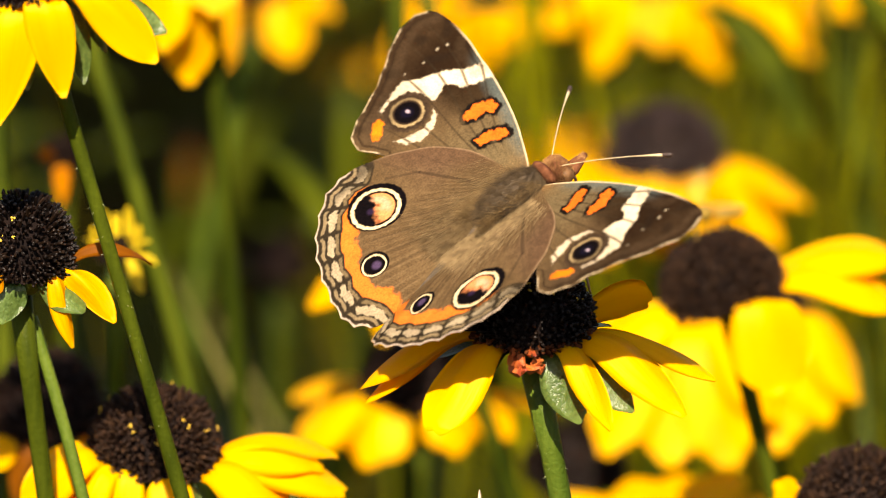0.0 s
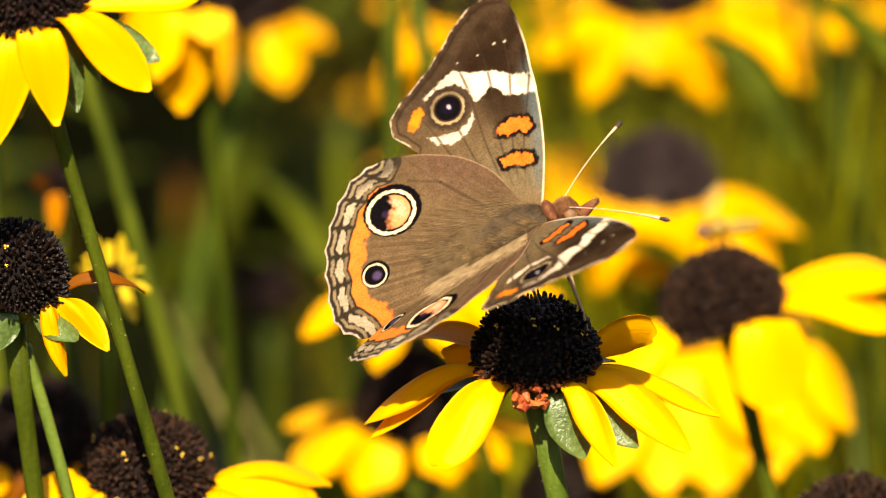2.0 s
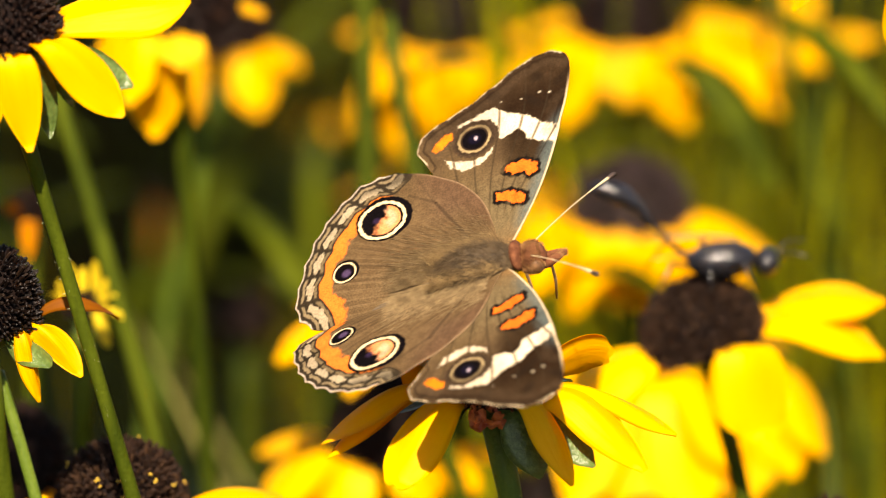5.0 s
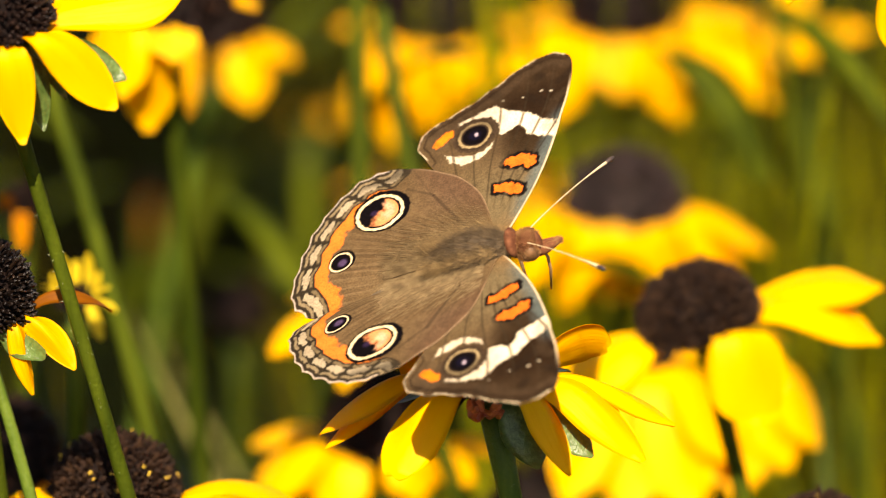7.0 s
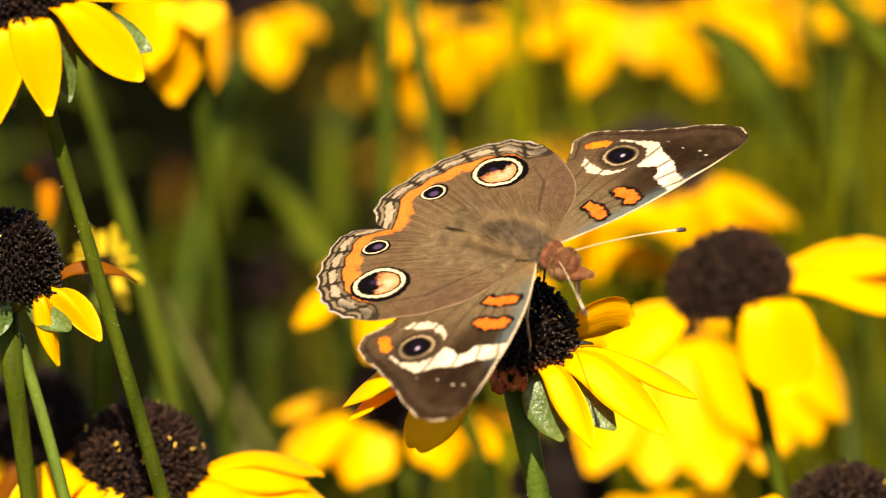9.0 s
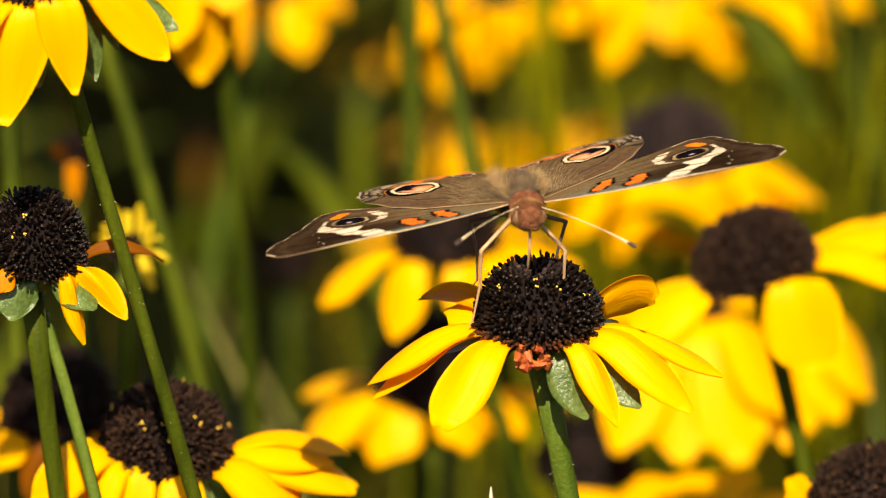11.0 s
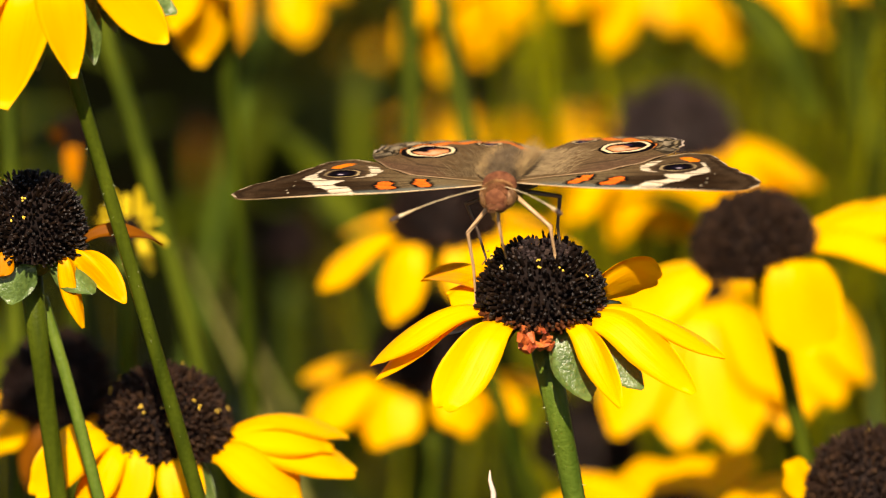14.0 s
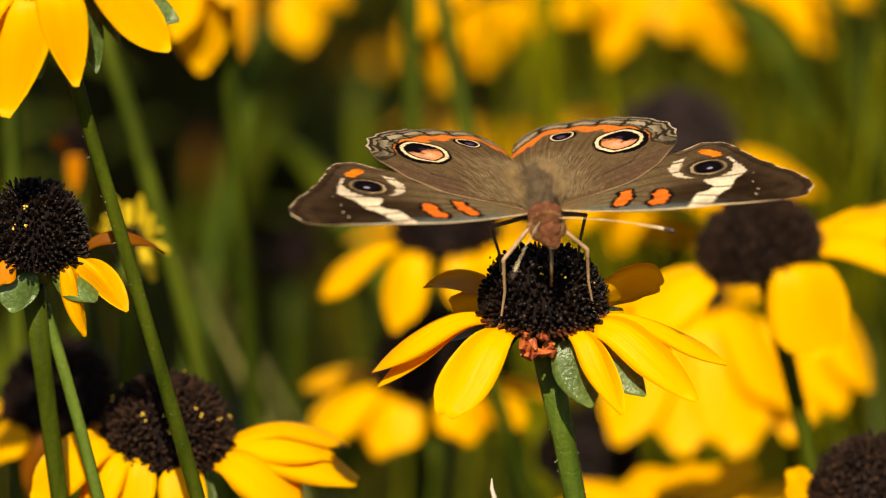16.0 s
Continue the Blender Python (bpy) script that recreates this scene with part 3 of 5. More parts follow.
# ---- loose stems, blades and leaves behind ----
def blade(bm, foot, top, width, bend, rng):
    """A grass blade or thin leaf as a folded, tapering strip with thickness."""
    foot, top = Vector(foot), Vector(top)
    line = bezier(foot, foot.lerp(top, 0.4) + bend, foot.lerp(top, 0.75) + bend * 0.6, top, 10)
    a = rng.uniform(0, 6.28)
    side = Vector((math.cos(a), math.sin(a), 0))
    fold = Vector((-math.sin(a), math.cos(a), 0))
    prev = None
    for i, p in enumerate(line):
        w = width * (0.35 + 0.65 * math.sin(min(1, 0.15 + i / 10 * 1.2) * math.pi * 0.5)) * (1 - (i / 10) ** 2.5) + 0.0001
        ringv = [bm.verts.new(p + side * w), bm.verts.new(p - fold * w * 0.35), bm.verts.new(p - side * w), bm.verts.new(p - fold * w * 0.15)]
        if prev:
            for k in range(4):
                bm.faces.new((prev[k], prev[(k + 1) % 4], ringv[(k + 1) % 4], ringv[k]))
        prev = ringv


def lone_stem(px0, py0, px1, py1, depth, radius, label, mat=STEM, rise=0.05):
    """A tall stem that crosses the view: passes through two seen points, down to the ground."""
    a, b = spot(px0, py0, depth), spot(px1, py1, depth)
    way = (b - a).normalized()
    top = a - way * rise
    foot = Vector((b.x + way.x * 0.12, b.y + 0.02, -0.02))
    thing = new("flower_stem")
    thing.location = foot
    tagged(thing, label, "stem", "loose stems")
    line = bezier(top - foot, a - foot, b + way * 0.15 - foot, Vector((0, 0, 0)), 24)
    bm = bmesh.new()
    tube(bm, line, [radius * MM * (0.9 + 0.2 * i / 24) for i in range(25)], 8)
    part("stalk", bm, mat, thing)
    lrng = random.Random(int(px0 + py0))
    for k in (13, 17, 20):
        a = lrng.uniform(0, 6.28)
        bm = bmesh.new()
        blade(bm, line[k], line[k] + Vector((math.cos(a) * 0.05, math.sin(a) * 0.05, 0.03)), 0.006, Vector((0, 0, 0.012)), lrng)
        part("leaf", bm, LEAF_SHADED, thing, "narrow green leaf")
    return thing


lone_stem(208, 50, 316, 330, 85, 1.1, "green flower stem leaning in shade")
lone_stem(84, 560, 152, 760, 10, 0.72, "thin green stem in front of a dark disc", STEM_PALE, 0.002)
lone_stem(726, 0, 730, 250, 150, 1.2, "green stem far behind", STEM)
lone_stem(15, 200, 22, 420, 70, 1.1, "green stem in shade")
lone_stem(1545, 40, 1560, 400, 230, 0.8, "green stem in the distance", STEM)
lone_stem(955, 0, 950, 240, 300, 2.0, "yellow-green stem in the distance", GRASS)
lone_stem(1500, 20, 1580, 330, 200, 1.0, "brownish leaning stem in the distance", STEM)
lone_stem(905, 640, 948, 860, 130, 1.1, "green stem behind the first row", STEM)

# blooms to the sides of the view
for px, py, d, sd in ((2180, 20, 70, 51), (-420, 120, 60, 52), (-700, 420, 40, 53), (2050, 520, 90, 54)):
    flower(px, py, d, ring(12, 16.5, 4.5, 6.2, sd), "yellow coneflower at the side of the bed", foot=(10, 10), seed=sd, count=260)
side_rng = random.Random(404)
side = flower(-1400, 200, 120, ring(12, 17, 5, 6.4, 60), "yellow coneflower at the side of the bed", foot=(8, 10), seed=60, count=220)
for i in range(26):
    y = side_rng.uniform(-0.1, 1.3)
    x = side_rng.choice((-1, 1)) * side_rng.uniform(0.17 + 0.09 * max(y, 0), 0.75)
    copy_thing(side, Matrix.Translation((x, y, side_rng.uniform(-0.04, 0.0))) @ pose(0, 0, 0, side_rng.uniform(-4, 4), side_rng.uniform(-4, 4), side_rng.uniform(0, 360)))

# dry tip that pokes up in front
bm = bmesh.new()
tipp = spot(866, 834, 4)
foot = Vector((tipp.x + 0.01, tipp.y + 0.01, -0.02))
tube(bm, bezier(foot - foot, Vector((0, 0, 0.3)), spot(868, 1000, 4) - foot, spot(872, 872, 4) - foot, 10) + [spot(866, 852, 4) - foot, tipp - foot],
     [0.0008] * 9 + [0.00035, 0.0003, 0.00022, 0.00006], 6)
dry = part("dry_stalk", bm, TWIG, None)
dry.location = foot
tagged(dry, "pale dry broken stalk tip beside the flower", "stalk")

def ceiling_height(x, y):
    """How high the leaves may stand without hiding the first rows of flowers."""
    if y < 0.12:
        return 0.42
    return max(0.10, min(0.55, FOCUS.z - y * math.tan(TILT))) if abs(x) < 0.10 + 0.08 * y else 0.50


def clump(x, y):
    """Uneven growth: above 0 the bed is thick, below 0 thin."""
    k = 110 / (1 + y)
    gap = max(0.0, 1 - abs(x / (1 + y) + 0.0320) / 0.0150)      # strip left leafless so near-black soil stands in for deep shade
    return noise.noise(Vector((x * k, y * 4, 3.1))) + 0.5 * noise.noise(Vector((x * k * 2.3, y * 9, 7.7))) + (0.15 if x > 0 else -0.3) - 2.4 * min(1.0, 2.4 * gap)


rng = random.Random(77)
bright, dull = bmesh.new(), bmesh.new()
for i in range(4500):
    near = i < 2000
    tuft = i < 1100
    y = rng.uniform(0.15, 0.50) if tuft else 0.4 + 1.5 * rng.random() if near else rng.uniform(-0.1, 2.6)
    x = rng.uniform(-1, 1) * (0.08 + 0.10 * y) if near else rng.uniform(-1.1, 1.1)
    thick = clump(x, y)
    if near and thick < 0.05 or thick < -0.9:
        continue
    z = max(0.08, ceiling_height(x, y) + (rng.uniform(-0.06, 0.10) if tuft else rng.uniform(-0.28, 0.06) if near else rng.uniform(-0.3, -0.02)))
    foot = (x + rng.uniform(-.15, .15) if tuft else x + rng.uniform(-.05, .05), y + rng.uniform(-.03, .03), -0.02)
    if near and min(clump(0.35 * foot[0] + 0.65 * x, y), clump(0.7 * foot[0] + 0.3 * x, y)) < -0.9:
        continue
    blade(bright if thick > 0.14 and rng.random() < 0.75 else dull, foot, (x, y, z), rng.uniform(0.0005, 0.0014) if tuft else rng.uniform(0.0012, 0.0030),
          Vector((rng.uniform(-.02, .02), rng.uniform(-.02, .02), 0)), rng)
# blades added on the right, brighter in colour to read as sunlit
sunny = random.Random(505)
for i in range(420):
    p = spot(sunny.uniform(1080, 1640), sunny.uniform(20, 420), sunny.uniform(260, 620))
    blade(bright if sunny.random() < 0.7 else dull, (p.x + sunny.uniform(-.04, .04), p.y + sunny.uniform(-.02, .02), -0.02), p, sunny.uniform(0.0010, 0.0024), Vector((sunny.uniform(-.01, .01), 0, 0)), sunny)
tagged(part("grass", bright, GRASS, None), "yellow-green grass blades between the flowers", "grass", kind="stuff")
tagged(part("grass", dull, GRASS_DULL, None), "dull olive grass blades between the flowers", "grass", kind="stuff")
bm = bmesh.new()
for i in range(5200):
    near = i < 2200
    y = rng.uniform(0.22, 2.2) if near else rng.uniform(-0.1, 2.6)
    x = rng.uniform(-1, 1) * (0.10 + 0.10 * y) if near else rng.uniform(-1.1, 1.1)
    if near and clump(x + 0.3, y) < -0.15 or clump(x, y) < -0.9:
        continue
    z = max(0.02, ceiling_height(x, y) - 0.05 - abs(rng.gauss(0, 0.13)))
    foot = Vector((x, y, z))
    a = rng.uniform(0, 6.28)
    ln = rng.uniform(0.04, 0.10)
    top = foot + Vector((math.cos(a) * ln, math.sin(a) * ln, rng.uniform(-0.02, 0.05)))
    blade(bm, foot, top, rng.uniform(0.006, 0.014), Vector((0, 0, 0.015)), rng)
tagged(part("foliage", bm, LEAF_SHADED, None), "lance-shaped leaves of the flower bed, shade put into their dark green", "leaves", kind="stuff")
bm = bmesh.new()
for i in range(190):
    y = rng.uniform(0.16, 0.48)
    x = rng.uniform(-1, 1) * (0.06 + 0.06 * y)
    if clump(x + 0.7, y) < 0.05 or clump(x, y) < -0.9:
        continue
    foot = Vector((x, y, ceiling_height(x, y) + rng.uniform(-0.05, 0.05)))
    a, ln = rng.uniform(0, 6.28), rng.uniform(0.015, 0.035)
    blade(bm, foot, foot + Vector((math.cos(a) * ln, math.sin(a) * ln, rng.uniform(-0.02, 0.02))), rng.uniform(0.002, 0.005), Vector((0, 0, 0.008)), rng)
tagged(part("foliage", bm, LEAF_MID, None), "green leaves among the stems, painted lighter to read as sunlit", "leaves", kind="stuff")
bm = bmesh.new()
for px, py, d, w in ((1535, 545, 150, 4.5), (1462, 480, 210, 2.6), (1385, 640, 230, 3.0), (1395, 190, 330, 2.2)):
    p = spot(px, py, d)
    blade(bm, (p.x + 0.012, p.y + 0.01, p.z - 0.22), p, w * MM, Vector((0.003, 0, 0)), rng)
tagged(part("foliage", bm, LEAF_PALE, None), "pale grey-green upright leaves in the bed", "leaves", kind="stuff")
bm = bmesh.new()
for px, py, d, slope, w in ((316, 430, 150, 0.24, 0.0050), (470, 560, 330, 0.14, 0.0030), (300, 480, 260, 0.14, 0.0030), (350, 450, 210, 0.27, 0.0034)):
    p = spot(px, py, d)
    blade(bm, (p.x + slope, p.y + 0.02, -0.02), p, w, Vector((0.004, 0, 0)), rng)
tagged(part("dry_grass", bm, STRAW, None), "pale dry grass blades", "grass", kind="stuff")

# ---- the butterfly ----
def spline(points, n):
    """Closed Catmull-Rom curve through points, n samples each span."""
    out = []
    k = len(points)
    for i in range(k):
        p0, p1, p2, p3 = (np.array(points[(i + j) % k], float) for j in (-1, 0, 1, 2))
        for s in range(n):
            t = s / n
            out.append(0.5 * (2 * p1 + (p2 - p0) * t + (2 * p0 - 5 * p1 + 4 * p2 - p3) * t * t + (3 * p1 - p0 - 3 * p2 + p3) * t ** 3))
    return np.array(out)


FORE = [(1.5, 1.0), (4.6, 6), (6.5, 10.5), (8.0, 15.5), (9.0, 20), (9.4, 24), (9.0, 26.4), (7.4, 27.5), (5.2, 27.4), (2.4, 26), (0, 24.4),
        (-2.7, 22.9), (-5.6, 21.7), (-7.6, 20.3), (-8.1, 18.4), (-6.9, 16), (-5.4, 12.8), (-4.4, 9), (-3.4, 5), (-1.6, 1.0)]
HIND = [(0.9, 0.6), (0.5, 4.6), (-0.6, 8.6), (-2.8, 11.8), (-5.6, 14.0), (-8.8, 15.7), (-12, 16.5), (-14.5, 16.1), (-17, 14.5), (-19.2, 12.3), (-20.8, 9.8),
        (-22, 6.8), (-22.8, 3.9), (-22.7, 1.8), (-21.4, 0.3), (-18.6, -0.5), (-12, -0.6), (-5, -0.4)]


def smooth(e0, e1, x):
    t = np.clip((x - e0) / (e1 - e0), 0, 1)
    return t * t * (3 - 2 * t)


def lay(col, mask, c):
    return col * (1 - mask[:, None]) + np.array(c)[None, :] * mask[:, None]


def seg(p, a, b):
    a, b = np.array(a), np.array(b)
    d = b - a
    t = np.clip(((p - a) @ d) / (d @ d), 0, 1)
    return np.linalg.norm(p - (a + t[:, None] * d), axis=1)


def ripple(p, f, seed=0.0):
    """Cheap smooth unevenness."""
    return (np.sin(p[:, 0] * f + 1.3 * np.sin(p[:, 1] * f * 0.8 + seed)) + np.sin(p[:, 1] * f * 1.1 + seed + 1.7 * np.sin(p[:, 0] * f * 0.7))) * 0.5


def veins(p, root, angles, width):
    q = p - np.array(root)
    ang = np.degrees(np.arctan2(q[:, 1], q[:, 0]))
    rad = np.linalg.norm(q, axis=1)
    m = np.zeros(len(p))
    for a in angles:
        off = np.radians(ang - a - 2.0 * np.sin(rad * 0.25)) * rad
        m = np.maximum(m, (1 - smooth(width * 0.4, width, np.abs(off))) * smooth(4, 9, rad))
    return m


GREY, DARK, CREAM, AMBER, INK = (0.110, 0.074, 0.043), (0.017, 0.0095, 0.0065), (0.84, 0.75, 0.65), (0.74, 0.205, 0.040), (0.005, 0.004, 0.006)


def poly(p, pts):
    """Signed distance to a closed outline, negative inside."""
    d = np.full(len(p), 1e9)
    inside = np.zeros(len(p), bool)
    for a, b in zip(pts, pts[1:] + pts[:1]):
        d = np.minimum(d, seg(p, a, b))
        if a[1] != b[1]:
            hit = ((a[1] > p[:, 1]) != (b[1] > p[:, 1])) & (p[:, 0] < (b[0] - a[0]) * (p[:, 1] - a[1]) / (b[1] - a[1]) + a[0])
            inside ^= hit
    return np.where(inside, -d, d)


BAND = [(8.4, 16.4), (6.0, 17.7), (4.5, 19.3), (2.6, 20.2), (0.9, 21.7), (-0.8, 21.4), (-3.4, 20.6), (-3.5, 20.0), (-1.6, 20.6), (0.3, 20.0),
        (1.1, 18.8), (1.2, 17.0), (1.9, 16.9), (3.0, 17.3), (3.7, 17.6), (4.5, 15.7), (5.8, 15.0), (8.1, 14.1)]
ARC = [(-4.9, 16.2), (-4.5, 14.9), (-2.7, 13.8), (-0.9, 14.1), (0.5, 15.2), (0.7, 16.2), (-0.3, 15.4), (-1.7, 15.0), (-3.2, 15.5)]
BARS = [[(1.7, 12.2), (2.2, 12.9), (3.8, 13.1), (5.5, 12.1), (5.5, 10.8), (4.5, 10.6), (4.0, 11.4), (2.7, 11.4)],
        [(0.8, 8.3), (0.8, 9.4), (2.5, 9.3), (4.1, 8.2), (4.0, 7.1), (2.7, 7.4), (1.8, 8.1)]]
FORE_VEINS = (66, 73, 80, 88, 97, 106)


def fore_pattern(p, edge, border):
    n = len(p)
    col = np.tile(np.array(GREY), (n, 1))
    wob = ripple(p, 1.9) * 0.22 + ripple(p, 5.0, 2.0) * 0.10
    fine = ripple(p, 6.5, 1.0) * 0.10 + ripple(p, 11.0, 4.0) * 0.06
    col = lay(col, 0.5 * smooth(8, 2, p[:, 1]) * smooth(0.3, 0.6, 0.5 + ripple(p, 4.0, 2.0) * 0.5), (0.21, 0.135, 0.07))
    col = lay(col, 0.9 * smooth(16, 6, p[:, 1]), (0.150, 0.118, 0.074))
    col = lay(col, 0.75 * smooth(12, 18.5, p[:, 1] + 0.5 * p[:, 0] + wob), (0.052, 0.034, 0.023))
    col = lay(col, smooth(16.0, 18.6, p[:, 1] + 0.45 * (p[:, 0] - 3) + wob) * smooth(-7, -2, p[:, 0] + wob), (0.034, 0.021, 0.014))
    col = lay(col, 0.7 * smooth(12.8, 14.2, p[:, 1] + 0.3 * p[:, 0] + wob) * smooth(1.0, 3.0, p[:, 0]), DARK)
    # blue-grey sheen of the front edge, painted into the scale colour
    col = lay(col, 0.75 * smooth(18.0, 14.2, p[:, 1] - 0.2 * p[:, 0]) * smooth(2.2, 0.4, edge + 0.5 * wob) * smooth(2, 5, p[:, 0] + 0.1 * p[:, 1]), (0.10, 0.135, 0.155))
    grit = ripple(p, 9.0, 3.0) * 0.5 + ripple(p, 15.0, 1.0) * 0.5
    col = lay(col, 0.45 * smooth(0.1, 0.7, grit) * smooth(13, 6, p[:, 1]), (0.22, 0.165, 0.10))
    col = lay(col, 0.6 * smooth(5.0, 1.5, p[:, 1] + 2 * wob), (0.24, 0.135, 0.062))
    vein = veins(p, (0, 0.5), FORE_VEINS, 0.15)
    col = lay(col, 0.55 * vein, (0.034, 0.025, 0.018))
    tip = smooth(21.0, 24.5, p[:, 1] + 0.5 * wob)
    col = lay(col, 0.55 * tip, (0.048, 0.030, 0.019))
    col = lay(col, 0.6 * smooth(0.1, 0.9, ripple(p, 1.5, 6.0)) * smooth(19, 21, p[:, 1]), (0.016, 0.011, 0.009))
    eye = np.array((-1.5, 18.0))
    q = p - eye
    r = np.linalg.norm(q, axis=1)
    cream = np.minimum(poly(p, BAND), poly(p, ARC)) + 0.12 + fine
    col = lay(col, smooth(0.16, -0.10, cream) * (0.72 + 0.28 * smooth(0.5, 3.0, p[:, 0])), CREAM)
    col = lay(col, 0.85 * smooth(0.1, -0.1, cream) * veins(p, (0, 0.5), FORE_VEINS[:6], 0.22), (0.10, 0.075, 0.055))
    col = lay(col, 0.85 * smooth(2.65, 2.45, r + fine) * smooth(2.0, 0.0, q[:, 1] - 1.2), (0.05, 0.034, 0.026))
    col = lay(col, smooth(2.30, 2.15, r + fine), (0.040, 0.027, 0.020))
    col = lay(col, smooth(1.98, 1.86, r + 0.6 * fine) * (0.45 + 0.55 * smooth(1.2, -0.6, q[:, 1])), (0.34, 0.265, 0.165))
    col = lay(col, smooth(1.66, 1.54, r), (0.032, 0.021, 0.017))
    col = lay(col, smooth(1.45, 1.33, r), INK)
    col = lay(col, 0.7 * smooth(0.95, 0.4, r), (0.008, 0.007, 0.022))
    col = lay(col, 0.9 * smooth(0.38, 0.16, np.linalg.norm((q - np.array((0.15, 0.1))) * (1.3, 0.9), axis=1)), (0.45, 0.38, 0.55))
    for bar in BARS:
        d = poly(p, bar) + fine
        col = lay(col, smooth(0.55, 0.32, d) * smooth(-1.1, 0.2, ripple(p, 2.2, 5.0) + 0.5), (0.010, 0.008, 0.008))
        col = lay(col, smooth(0.05, -0.10, d), (0.80, 0.165, 0.026))
    d = seg(p, (-5.7, 18.2), (-4.5, 19.3)) - 0.55 + fine
    col = lay(col, smooth(0.15, -0.1, d), (0.80, 0.22, 0.02))
    for s, k in (((7.1, 21.5), 0.11), ((6.0, 21.9), 0.12), ((3.9, 21.7), 0.06), ((1.6, 22.2), 0.05)):
        col = lay(col, 0.85 * smooth(k + 0.10, k - 0.08, np.linalg.norm((p - np.array(s)) * (0.7, 1.5), axis=1)), CREAM)
    col = lay(col, 0.25 * smooth(0.9, 0.2, np.abs(border - 1.5 + 0.8 * wob)), (0.080, 0.055, 0.038))
    col = lay(col, 0.6 * smooth(0.22, 0.08, np.abs(border - 0.75 + 0.3 * wob)), (0.018, 0.012, 0.010))
    col = lay(col, 0.8 * smooth(0.22, 0.06, border + 0.8 * fine) * smooth(-0.4, 0.5, ripple(p, 1.7, 2.0) + 0.35), (0.62, 0.53, 0.42))
    return lay(col, 0.85 * smooth(0.30, 0.10, edge) * smooth(1.5, 3.0, p[:, 0]) * smooth(24, 20, p[:, 1]), (0.66, 0.55, 0.42))


def hind_pattern(p, edge, border):
    n = len(p)
    col = np.tile(np.array(GREY), (n, 1))
    wob = ripple(p, 1.7, 4.0) * 0.25 + ripple(p, 4.6, 1.0) * 0.12
    fine = ripple(p, 6.5, 1.0) * 0.10 + ripple(p, 11.0, 4.0) * 0.06
    col = lay(col, 0.6 * smooth(-10, -4, p[:, 0] + 0.2 * wob) * smooth(6, 10, p[:, 1]), (0.125, 0.078, 0.058))
    col = lay(col, 0.6 * smooth(4.4, 1.0, p[:, 1] + wob) * smooth(-20, -8, p[:, 0]), (0.21, 0.15, 0.092))
    col = lay(col, 0.28 * veins(p, (0, 1), (112, 122, 132, 141, 150, 158, 166, 173), 0.16), (0.05, 0.034, 0.026))
    col = lay(col, 0.35 * smooth(-0.3, 0.9, ripple(p, 0.55, 2.0)), (0.165, 0.112, 0.066))
    fan = np.degrees(np.arctan2(p[:, 1] + 2.0, p[:, 0] - 3.0))
    silk = np.sin(fan * 2.6) * 0.5 + np.sin(fan * 6.1 + 1.0) * 0.3 + np.sin(fan * 11.3) * 0.2
    col = lay(col, 0.26 * smooth(-0.1, 0.8, silk) * smooth(10.5, 5.0, p[:, 1]), (0.27, 0.19, 0.125))
    col = lay(col, 0.20 * smooth(0.0, -0.8, silk) * smooth(10.5, 5.0, p[:, 1]), (0.075, 0.05, 0.034))
    col = lay(col, 0.6 * smooth(0.26, 0.08, seg(p, (-1.0, 2.0), (-6.0, 10.5))) + 0.5 * smooth(0.22, 0.06, seg(p, (-6.0, 10.5), (-9.0, 12.6))), (0.045, 0.030, 0.022))
    vein = np.abs(np.sin(np.degrees(np.arctan2(p[:, 1] - 1, p[:, 0])) * 0.36))
    arch = 0.42 * vein
    e = border + 0.16 * wob
    out = smooth(6.0, 5.0, border)
    upper = smooth(15.2, 13.6, p[:, 1])
    cell = smooth(0.10, 0.36, vein + 0.5 * fine)
    zone = out * smooth(-10.6, -12.0, p[:, 0])
    col = lay(col, 0.95 * zone * smooth(4.6, 4.2, e + 1.1 * wob + fine) * smooth(3.0, 2.2, border - 0.55 * (14.6 - p[:, 1])), AMBER)
    col = lay(col, out * smooth(2.95, 2.80, e + 0.35 * arch), (0.030, 0.024, 0.019))
    col = lay(col, 0.8 * out * smooth(0.16, 0.02, np.abs(e - 2.42 + 0.30 * arch) - 0.10 + 0.5 * fine) * cell * upper, (0.20, 0.155, 0.10))
    col = lay(col, 0.95 * out * smooth(0.14, 0.0, np.abs(e - 1.62) - 0.42 * vein + fine) * cell * (0.25 + 0.75 * upper), (0.40, 0.345, 0.275))
    col = lay(col, 0.75 * out * smooth(0.12, 0.0, np.abs(e - 0.74 - 0.10 * arch) - 0.12 + 0.5 * fine) * cell, (0.30, 0.24, 0.165))
    col = lay(col, 0.85 * smooth(0.26, 0.10, border + 0.5 * fine), (0.60, 0.52, 0.50))
    lobe = smooth(-9.5, -5.5, p[:, 0]) * smooth(4.0, 7.5, p[:, 1])
    col = lay(col, 0.55 * lobe * smooth(3.4, 0.4, edge + wob), (0.105, 0.060, 0.042))
    col = lay(col, 0.6 * lobe * smooth(0.22, 0.08, edge), (0.30, 0.21, 0.15))
    for c, k, pink in (((-12.1, 10.3), 1.13, True), ((-16.6, 4.85), 0.57, False)):
        q = (p - np.array(c)) / k
        q = np.stack([q[:, 0] * 0.96 + q[:, 1] * 0.10, q[:, 1] * 1.04 - q[:, 0] * 0.05], 1)
        r = np.linalg.norm(q, axis=1)
        skew = np.linalg.norm(q - np.array((0.18, 0.12)), axis=1)
        col = lay(col, smooth(2.85, 2.70, skew + 0.4 * fine), INK)
